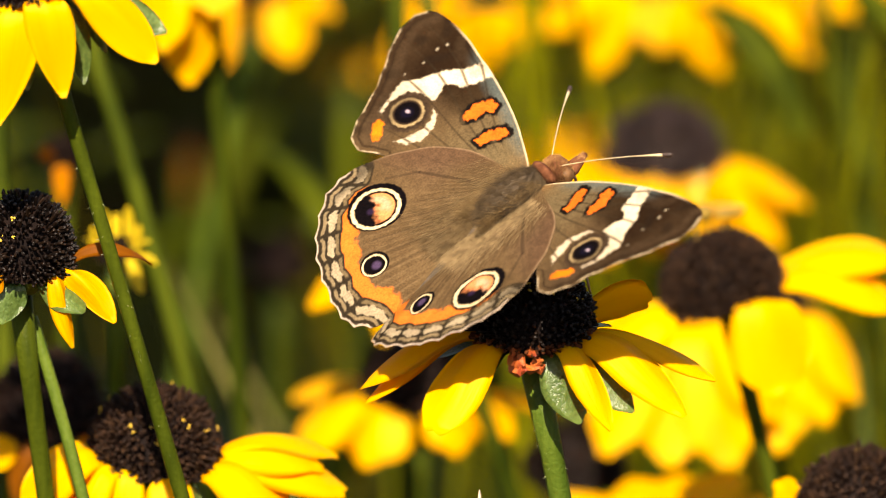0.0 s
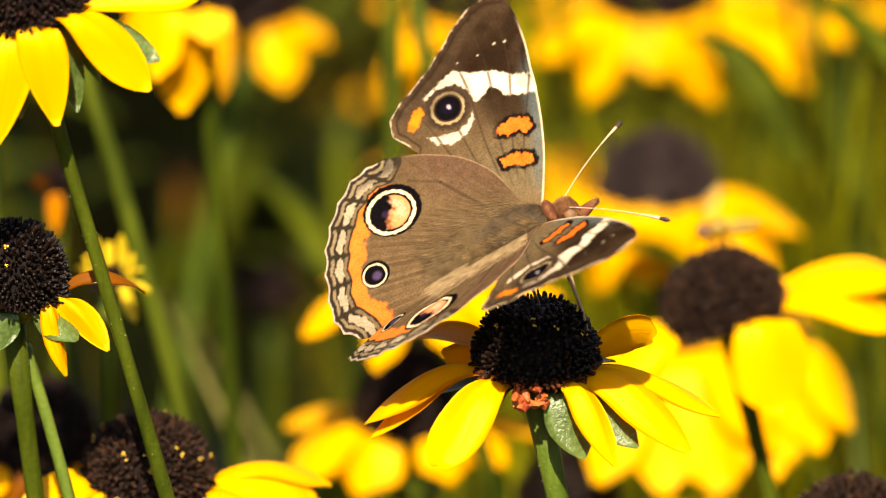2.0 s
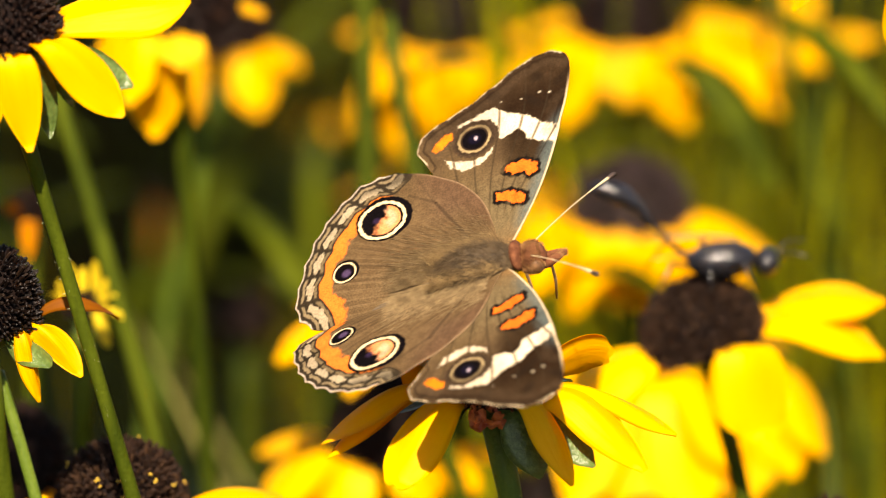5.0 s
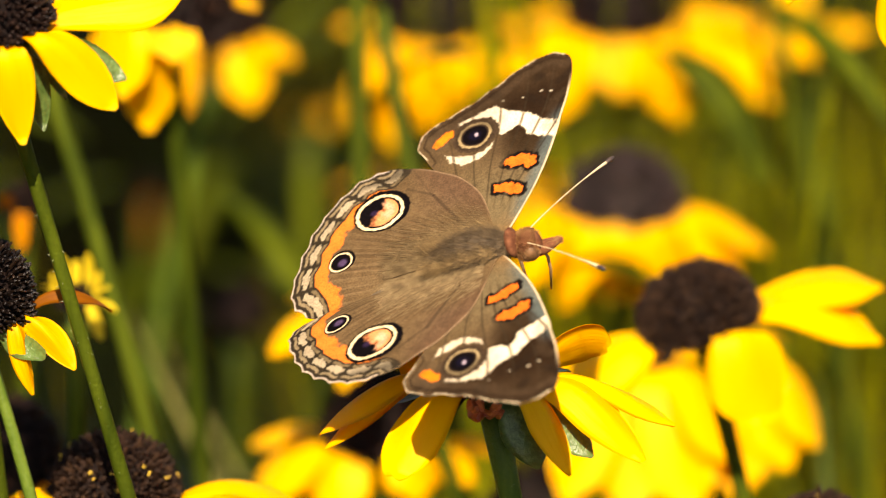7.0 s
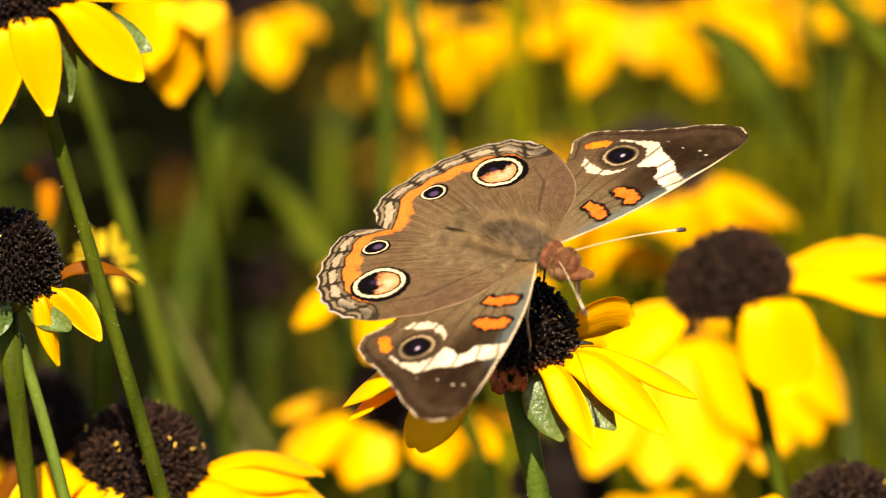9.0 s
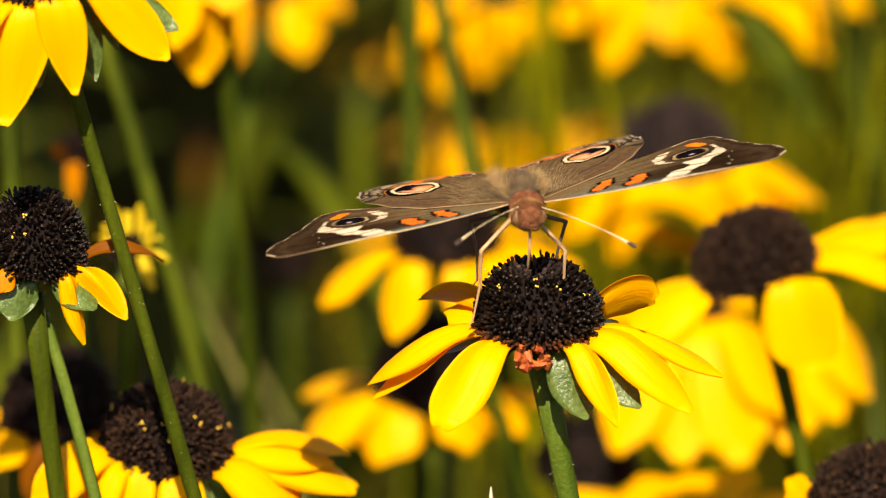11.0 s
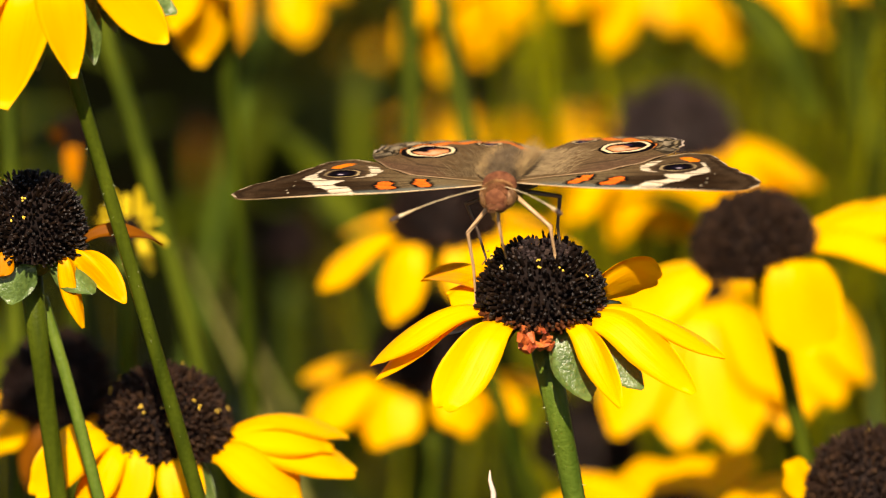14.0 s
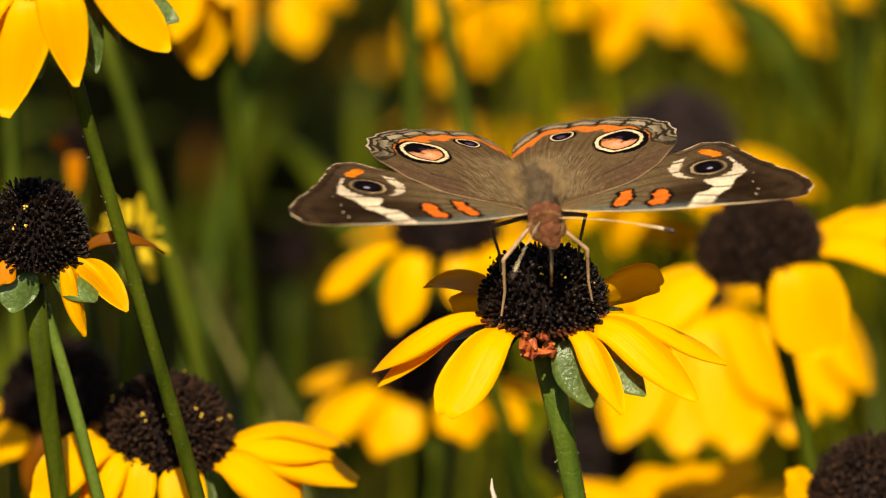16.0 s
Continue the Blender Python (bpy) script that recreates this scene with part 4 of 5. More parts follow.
        col = lay(col, smooth(2.42, 2.30, r + 0.4 * fine), (0.82, 0.69, 0.50))
        col = lay(col, smooth(2.10, 1.96, r + 0.4 * fine), INK)
        if pink:
            side = q[:, 0] * 0.85 - q[:, 1] * 0.40 + 1.2 * wob + fine
            col = lay(col, smooth(1.85, 1.72, r) * smooth(-0.35, 0.35, side), (0.78, 0.30, 0.14))
            col = lay(col, 0.8 * smooth(1.62, 1.15, r) * smooth(0.0, 0.7, side + 0.4 * q[:, 1]), (0.68, 0.42, 0.33))
            col = lay(col, 0.5 * smooth(0.55, 0.15, np.linalg.norm(q + np.array((0.5, -0.1)), axis=1)), (0.05, 0.03, 0.10))
        else:
            col = lay(col, 0.8 * smooth(1.2, 0.5, np.linalg.norm(q - np.array((0.3, -0.3)), axis=1)), (0.09, 0.06, 0.16))
    return col


def wing_under(p, edge):
    col = np.tile(np.array((0.72, 0.34, 0.09)), (len(p), 1))
    col = lay(col, 0.6 * smooth(-0.2, 0.8, ripple(p, 1.1, 3)), (0.42, 0.19, 0.065))
    col = lay(col, 0.6 * veins(p, (0, 1), (60, 72, 84, 96, 108, 120, 132, 145, 158, 170), 0.22), (0.12, 0.06, 0.03))
    return lay(col, 0.7 * smooth(0.4, 0.15, edge), (0.6, 0.5, 0.4))


def wing_material():
    m, n, l, bsdf = material("wing_scales", 0.62)
    att = n.new("ShaderNodeAttribute")
    att.attribute_name = "scales"
    fine = noise_node(n, l, 5200.0, 3.0)
    coarse = noise_node(n, l, 900.0, 4.0)
    col = mix(n, l, 1.0, att.outputs["Color"], ramp(n, l, fine.outputs["Fac"], [(0.3, (0.72, 0.72, 0.72)), (0.7, (1.18, 1.16, 1.12))]), "MULTIPLY")
    col = mix(n, l, 1.0, col, ramp(n, l, coarse.outputs["Fac"], [(0.3, (0.85, 0.84, 0.83)), (0.7, (1.12, 1.12, 1.10))]), "MULTIPLY")
    col = mix(n, l, 1.0, col, (0.89, 0.83, 0.68), "MULTIPLY")
    l.new(col, bsdf.inputs["Base Color"])
    bsdf.inputs["Specular IOR Level"].default_value = 0.0
    bump(n, l, bsdf, fine.outputs["Fac"], 0.35, 0.00006)
    translucent(n, l, bsdf, col, 0.25)
    return m


SCALES = wing_material()


def wing(name, outline, centre, root, side, pattern, parent, fringe, label):
    """One wing as a thin closed shell with its scale pattern as a colour attribute; the root is its origin."""
    rim = spline(outline, 22 if fringe < 1.5 else 25)
    step = np.arange(len(rim))
    nrm = rim - np.array(centre)
    nrm = nrm / np.linalg.norm(nrm, axis=1)[:, None]
    wavy = fringe * 0.16 * np.abs(np.sin(step * math.pi / 22))
    outer = smooth(15, 17, rim[:, 1]) * smooth(9.3, 8.2, rim[:, 0]) if fringe < 1.5 else smooth(-10, -12.5, rim[:, 0]) * smooth(0.2, 0.4, rim[:, 1])
    rim = rim - nrm * (wavy * outer)[:, None]
    n = len(rim)

    def layer(m):
        k = (np.arange(m + 1) / m) ** 0.8
        p = (np.array(centre)[None, None, :] + (rim - np.array(centre))[None, :, :] * k[:, None, None]).reshape(-1, 2)
        d = np.full(len(p), 1e9)
        for i in range(0, n, 4):
            d = np.minimum(d, seg(p, rim[i], rim[(i + 4) % n]))
        b = np.full(len(p), 1e9)
        for i in range(0, n, 4):
            if outer[i] > 0.5:
                b = np.minimum(b, seg(p, rim[i], rim[(i + 4) % n]))
        return p, d, b

    def height(p):
        span = p[:, 1] - 1
        fold = 0.06 * np.clip(4.5 - p[:, 1], 0, None) ** 2 * smooth(-6, -13, p[:, 0]) + 0.012 * np.clip(-12 - p[:, 0], 0, None) ** 2 if fringe > 1.5 else 0.0
        return -0.0014 * span ** 2 - fold + 0.05 * np.sin(np.degrees(np.arctan2(p[:, 1], p[:, 0] - 1.5)) * 0.75) * smooth(3, 8, np.linalg.norm(p, axis=1))

    m = 96
    top, dt, bt = layer(m)
    zt, zb = height(top) + 0.05, height(top) - 0.05
    pts = np.concatenate([np.column_stack([top, zt]), np.column_stack([top, zb])]) - np.array((root[0], root[1], 0))
    pts[:, 1] *= side
    cols = np.concatenate([pattern(top, dt, bt), wing_under(top, dt)])
    half = len(top)
    j, i = np.meshgrid(np.arange(m), np.arange(n), indexing="ij")
    a = (j * n + i).ravel()
    b = (j * n + (i + 1) % n).ravel()
    quads = np.stack([a, a + n, b + n, b], 1)
    r0 = m * n + np.arange(n)
    r1 = m * n + (np.arange(n) + 1) % n
    edge = np.stack([r0, r0 + half, r1 + half, r1], 1)
    faces = np.concatenate([quads, quads[:, ::-1] + half, edge])
    if side < 0:
        faces = faces[:, ::-1]
    ob = raw_mesh(name, (pts * MM).tolist(), faces.tolist(), [SCALES], parent, label)
    att = ob.data.color_attributes.new("scales", "FLOAT_COLOR", "POINT")
    att.data.foreach_set("color", np.column_stack([cols, np.ones(len(cols))]).astype(np.float32).ravel())
    return ob


FUR = plain("body_fur", (0.046, 0.032, 0.019), (0.115, 0.080, 0.046), 1500, 0.8, 0.8)
FUR_DARK = plain("dark_body_hair", (0.046, 0.032, 0.018), (0.155, 0.106, 0.058), 900, 0.8, gloss=0.1)
WING_HAIR = plain("wing_hair", (0.135, 0.092, 0.045), (0.285, 0.200, 0.102), 900, 0.8, gloss=0.1)
FUR_HAIR = plain("body_hair", (0.115, 0.072, 0.030), (0.33, 0.220, 0.100), 900, 0.8, gloss=0.1)
HEAD = plain("head_scales", (0.073, 0.02336, 0.01022), (0.1898, 0.073, 0.03285), 1600, 0.7, 0.8, gloss=0.1)
HEAD_HAIR = plain("head_hair_scales", (0.105, 0.042, 0.015), (0.38, 0.205, 0.085), 900, 0.7, gloss=0.1)
EYE_MAT = plain("insect_eye", (0.085, 0.040, 0.016), (0.21, 0.105, 0.044), 2500, 0.42, gloss=0.25)
LEG = plain("leg", (0.22, 0.125, 0.058), (0.42, 0.27, 0.140), 900, 0.5)
LEG_DARK = plain("dark_leg", (0.0438, 0.0292, 0.0219), (0.1022, 0.0657, 0.0438), 900, 0.5)
ANTENNA = plain("antenna", (0.3796, 0.2774, 0.146), (0.584, 0.4818, 0.292), 1500, 0.5)
CLUB = plain("antenna_club", (0.0146, 0.00876, 0.0073), (0.0511, 0.02555, 0.0146), 2000, 0.5)

butterfly = new("butterfly")
tagged(butterfly, "grey-brown butterfly with eyespots and orange bars on a yellow coneflower", "butterfly")
V = Vector
rng = random.Random(21)
bm = bmesh.new()
ball(bm, V((-1.4, 0, 0.35)) * MM, 4.3 * MM, 2.05 * MM, 2.1 * MM, 20, 14)
part("thorax", bm, FUR, butterfly, "furry grey-brown thorax")
bm = bmesh.new()
tube(bm, [V((-4.0, 0, -0.3)) * MM, V((-7, 0, -1.3)) * MM, V((-11, 0, -2.0)) * MM, V((-15, 0, -2.4)) * MM, V((-17.4, 0, -2.6)) * MM],
     [q * MM for q in (1.2, 1.5, 1.45, 1.0, 0.25)], 12)
part("abdomen", bm, FUR, butterfly, "slim brown abdomen")
bm = bmesh.new()
ball(bm, V((4.3, 0, -0.6)) * MM, 1.55 * MM, 1.75 * MM, 1.55 * MM, 18, 12)
ball(bm, V((2.9, 0, 0.25)) * MM, 0.75 * MM, 1.85 * MM, 1.5 * MM, 18, 12)
head_part = part("head", bm, HEAD, butterfly, "reddish brown head")
for s in (1, -1):
    bm = bmesh.new()
    ball(bm, V((4.55, s * 1.22, -0.75)) * MM, 0.88 * MM, 0.68 * MM, 0.98 * MM, 18, 14)
    part("eye", bm, EYE_MAT, head_part, "round brown compound eye")
    bm = bmesh.new()
    tube(bm, [V((4.8, s * 0.48, -1.6)) * MM, V((5.8, s * 0.46, -1.5)) * MM, V((6.8, s * 0.30, -1.30)) * MM, V((8.0, s * 0.10, -1.10)) * MM], [q * MM for q in (0.45, 0.55, 0.42, 0.08)], 10)
    part("palp", bm, HEAD, head_part, "pointed reddish palp")
bm = bmesh.new()
tube(bm, [V(q) * MM for q in ((5.2, 0, -1.4), (5.6, 0, -2.8), (5.2, 0, -4.6), (4.2, 0, -7.2))], [q * MM for q in (0.22, 0.18, 0.16, 0.10)], 6)
part("proboscis", bm, LEG, head_part, "thin pale proboscis")
ANTENNAE = {}
for s in (1, -1):
    line = bezier(V((0, 0, 0)), V((4.5, 0, 0.5)), V((9.0, 0, 0.5)), V((13.0, 0, 0)), 14)
    bm = bmesh.new()
    tube(bm, [q * MM for q in line], [(0.052 if i < 11 else 0.052 + 0.035 * (i - 10)) * MM for i in range(15)], 6)
    antenna = ANTENNAE[s] = part("antenna", bm, ANTENNA, butterfly, "thin cream antenna with a dark club")
    bm = bmesh.new()
    d = (line[-1] - line[-2]).normalized()
    tube(bm, [(line[-1] + d * q) * MM for q in (-0.6, -0.1, 0.4, 0.75, 0.9)], [q * MM for q in (0.10, 0.22, 0.27, 0.22, 0.07)], 8)
    part("club", bm, CLUB, antenna, "dark antenna club")
for s in (1, -1):
    for k, (x0, knee, foot) in enumerate(((0.8, (1.3, 4.4, -4.9), (-0.5, 4.9, -12.7)), (-1.0, (-2.3, 5.0, -2.6), (-3.8, 4.0, -9.0)))):
        a, b, c = V((x0, s * 0.9, -1.3)), V((knee[0], s * knee[1], knee[2])), V((foot[0], s * foot[1], foot[2]))
        mid = b.lerp(c, 0.5) + V((0.3, s * -0.25, 0))
        bm = bmesh.new()
        tube(bm, [q * MM for q in (a, a.lerp(b, 0.5), b.lerp(a, 0.06), b, b.lerp(mid, 0.12), mid, c, c + V((0.3, s * 0.5, -0.5)))],
             [q * MM for q in (0.26, 0.24, 0.22, 0.25, 0.19, 0.16, 0.12, 0.05)], 7)
        part("leg", bm, LEG_DARK if k else LEG, butterfly, "thin jointed brown leg" if k else "thin jointed tan leg")


def hair_coat(name, spots, mat, parent, label):
    verts, faces = [], []
    for p, d, ln, w in spots:
        s = d.orthogonal().normalized() * w
        o = d.cross(s).normalized() * w
        b = len(verts)
        verts += [(p + s) * MM, (p - s * 0.5 + o) * MM, (p - s * 0.5 - o) * MM, (p + d * ln) * MM]
        faces += [(b, b + 1, b + 3), (b + 1, b + 2, b + 3), (b + 2, b, b + 3)]
    return raw_mesh(name, verts, faces, [mat], parent, label, "stuff", smooth=False)


coat = []
for _ in range(9000):
    a, x = rng.uniform(0, 2 * math.pi), rng.uniform(-1, 1)
    rr = math.sqrt(max(0, 1 - x * x))
    p = V((-1.4 + 4.3 * x, 2.05 * rr * math.cos(a), 0.35 + 2.1 * rr * math.sin(a)))
    nrm = V((x / 4.3, rr * math.cos(a) / 1.95, rr * math.sin(a) / 1.9)).normalized()
    d = (nrm + V((-1.1 + rng.uniform(-.5, .5), rng.uniform(-.5, .5), rng.uniform(-.3, .3)))).normalized()
    coat.append((p, d, rng.uniform(0.4, 1.35) * (1.0 if rng.random() < 0.9 else 1.5), 0.018))
hair_coat("thorax_hair", coat, FUR_DARK, butterfly, "short grey-brown body hair")
coat = []
for _ in range(2200):
    x, s = rng.uniform(-6.5, 1.5), rng.choice((1, -1))
    d = V((rng.uniform(-1.0, -0.2), s * rng.uniform(0.0, 0.9), rng.uniform(0.35, 1.1))).normalized()
    coat.append((V((x, s * rng.uniform(0.9, 2.1), rng.uniform(0.3, 1.5))), d, rng.uniform(1.0, 2.6), 0.016))
hair_coat("shoulder_hair", coat, FUR_HAIR, butterfly, "loose tan hair along the wing roots")
coat = []
for _ in range(3200):
    a, x = rng.uniform(0, 2 * math.pi), rng.uniform(-1, 0.8)
    rr = math.sqrt(max(0, 1 - x * x))
    nrm = V((x, rr * math.cos(a), rr * math.sin(a)))
    if abs(nrm.y) > 0.72 and nrm.x > -0.05 and nrm.z < 0.4:
        continue
    coat.append((V((4.25 + 1.5 * nrm.x, 1.72 * nrm.y, -0.55 + 1.45 * nrm.z)), (nrm + V((0.5 + rng.uniform(-.4, .4), rng.uniform(-.4, .4), 0.2))).normalized(), rng.uniform(0.18, 0.45), 0.040))
for _ in range(700):
    s, t, a = rng.choice((1, -1)), rng.random(), rng.uniform(0, 2 * math.pi)
    p = V((5.0 + 2.5 * t, s * (0.48 - 0.34 * t), -1.58 + 0.40 * t))
    nrm = V((-0.4 * math.sin(a), math.cos(a), math.sin(a)))
    coat.append((p + nrm * 0.36 * (1 - 0.5 * t), (nrm * 0.3 + V((0.9, 0, 0.10))).normalized(), rng.uniform(0.3, 0.7), 0.035))
hair_coat("head_hair", coat, HEAD_HAIR, butterfly, "short reddish head hair")

WING_SET = {}
for s, tag in ((1, "l"), (-1, "r")):
    WING_SET["f" + tag] = wing("forewing", FORE, (1.0, 14.0), (1.5, 1.3), s, fore_pattern, butterfly, 1.0, "forewing with cream band, eyespot and two orange bars")
    h = WING_SET["h" + tag] = wing("hindwing", HIND, (-11.0, 7.5), (-1.0, 1.3), s, hind_pattern, butterfly, 2.0, "hindwing with two eyespots and an orange border band")
    coat = []
    for _ in range(3000):
        x, y = -11 * rng.random() ** 1.2, abs(rng.gauss(0, 2.5))
        if y > 7:
            continue
        d = V((-1, s * (0.09 * y + rng.uniform(-0.10, 0.10)), rng.uniform(0.02, 0.12))).normalized()
        coat.append((V((x + 1.0, s * (y - 1.2), 0.06)), d, rng.uniform(0.9, 2.6), 0.017))
    hair_coat("wing_hair", coat, WING_HAIR, h, "long tan hair near the body")


# ---- other insects ----
BLACK = plain("black_shell", (0.004, 0.004, 0.005), (0.015, 0.014, 0.017), 900, 0.22)
m, n, l, bsdf = material("insect_wing", 0.25)
bsdf.inputs["Base Color"].default_value = (0.10, 0.07, 0.05, 1)
bsdf.inputs["Alpha"].default_value = 0.28
WING_FILM = m
wasp = new("wasp")
tagged(wasp, "slender black thread-waisted wasp with a raised abdomen", "wasp")
bm = bmesh.new()
ball(bm, V((1.4, 0, -0.4)) * MM, 4.0 * MM, 2.2 * MM, 2.1 * MM, 18, 12)
part("thorax", bm, BLACK, wasp, "shiny black thorax")
bm = bmesh.new()
ball(bm, V((6.4, 0, -1.0)) * MM, 1.4 * MM, 1.9 * MM, 1.6 * MM, 14, 10)
part("head", bm, BLACK, wasp, "shiny black head")
bm = bmesh.new()
tube(bm, [V(q) * MM for q in ((-2.4, 0, 0.2), (-4.5, 0, 2.2), (-6.4, 0, 4.6), (-7.6, 0, 6.4), (-9.6, 0, 8.2), (-11.6, 0, 9.0), (-13.0, 0, 9.2))],
     [q * MM for q in (0.35, 0.25, 0.3, 0.8, 1.25, 1.0, 0.15)], 10)
part("abdomen", bm, BLACK, wasp, "black club-shaped abdomen on a thread waist")
for s in (1, -1):
    for k, (x0, knee, foot) in enumerate(((1.4, (3.4, 3.2, 0.6), (4.6, 4.6, -2.6)), (0.0, (-0.4, 4.0, 0.8), (-0.4, 5.4, -2.8)), (-1.4, (-4.4, 3.6, 1.0), (-6.8, 4.6, -2.6)))):
        bm = bmesh.new()
        tube(bm, [V((x0, s * 1.0, -0.8)) * MM, V((knee[0], s * knee[1], knee[2])) * MM, V((foot[0], s * foot[1], foot[2])) * MM], [q * MM for q in (0.28, 0.24, 0.10)], 6)
        part("leg", bm, BLACK, wasp)
    bm = bmesh.new()
    tube(bm, [V(q) * MM for q in ((7.2, s * 0.5, -0.4), (9.0, s * 1.8, 0.6), (11.0, s * 2.8, 0.2))], [q * MM for q in (0.16, 0.14, 0.10)], 6)
    part("antenna", bm, BLACK, wasp)
    bm = bmesh.new()
    blade(bm, V((3.0, s * 1.2, 1.6)) * MM, V((-7.0, s * 3.4, 1.4)) * MM, 1.3 * MM, V((0, s * 0.3, 0.4)) * MM, rng)
    part("wing", bm, WING_FILM, wasp, "smoky folded wing")
hoverfly = new("hoverfly")
tagged(hoverfly, "small pale hoverfly with clear wings", "fly")
PALE = plain("fly_body", (0.09, 0.055, 0.010), (0.34, 0.22, 0.03), 1500, 0.5, gloss=0.2)
m, n, l, bsdf = material("clear_insect_wing", 0.4)
bsdf.inputs["Base Color"].default_value = (0.45, 0.36, 0.14, 1)
bsdf.inputs["Alpha"].default_value = 0.09
CLEAR_FILM = m
FLY = 1.5 * MM
bm = bmesh.new()
ball(bm, V((0, 0, 0)) * FLY, 0.9 * FLY, 0.65 * FLY, 0.65 * FLY, 12, 8)
part("thorax", bm, PALE, hoverfly)
bm = bmesh.new()
ball(bm, V((-2.0, 0, -0.2)) * FLY, 1.4 * FLY, 0.5 * FLY, 0.42 * FLY, 12, 8)
part("abdomen", bm, PALE, hoverfly, "striped yellowish abdomen")
bm = bmesh.new()
ball(bm, V((1.1, 0, -0.1)) * FLY, 0.5 * FLY, 0.75 * FLY, 0.6 * FLY, 12, 8)
part("head", bm, EYE_MAT, hoverfly, "brown head")
for s in (1, -1):
    bm = bmesh.new()
    blade(bm, V((0.2, s * 0.7, 0.6)) * FLY, V((-1.8, s * 4.6, 2.0)) * FLY, 1.3 * FLY, V((0.3, 0, 0.3)) * FLY, rng)
    part("wing", bm, CLEAR_FILM, hoverfly, "clear wing")
    for x0 in (0.6, 0.0, -0.6):
        bm = bmesh.new()
        tube(bm, [V((x0, s * 0.5, -0.5)) * FLY, V((x0 * 1.8, s * 1.6, -0.9)) * FLY, V((x0 * 2.4, s * 1.9, -2.0)) * FLY], [q * FLY for q in (0.1, 0.09, 0.05)], 5)
        part("leg", bm, PALE, hoverfly)


# ---- movement ----
MAIN_SWAY = [(0.0, 0.32, -0.47), (0.5, 0.38, -0.79), (1.0, 0.94, -1.38), (1.1, 1.05, -1.20), (1.2, 1.12, -0.80), (1.3, 0.06, -0.50), (1.5, -2.56, 0.24), (2.0, 1.50, -1.32), (2.5, -0.47, 0.68), (3.0, -0.56, -0.85), (3.5, -1.91, -0.76), (4.0, -0.38, -0.50), (6.5, -0.21, -0.68), (7.0, 0.21, -0.35), (7.5, 0.15, -0.00), (8.0, -0.18, -0.21), (8.5, 0.03, -0.47), (9.0, -0.09, -0.44), (11.5, -0.15, -0.24), (12.0, 0.44, -0.09), (12.5, 0.26, 0.12), (13.0, -0.09, 0.09), (13.5, 0.15, -0.00), (14.0, 0.24, -0.09), (14.5, 0.00, -0.00), (15.0, 0.06, 0.09), (15.5, 0.41, -0.09), (16.0, 0.26, 0.06), ]
RIGHT_SWAY = [(0.0, -2.06, -1.75), (0.5, -0.69, -0.50), (1.0, -1.25, -1.00), (1.5, -0.56, -1.06), (2.0, -1.19, -0.88), (2.5, 1.50, -0.31), (3.0, -2.38, -2.12), (3.5, 2.44, 0.56), (4.0, -1.44, -1.81), (6.5, 1.19, 0.44), (7.0, -0.12, -0.31), (7.5, 1.00, -0.00), (8.0, 0.44, -0.38), (8.5, 0.81, 0.19), (9.0, 0.50, -0.06), (11.5, 0.38, 0.12), (12.0, 0.38, 0.06), (12.5, 0.62, 0.19), (13.0, 0.31, 0.19), (13.5, 0.44, 0.19), (14.0, 0.44, 0.19), (14.5, 0.00, -0.00), (15.0, 0.75, 0.44), (15.5, -0.12, 0.06), (16.0, 0.88, 0.62)]
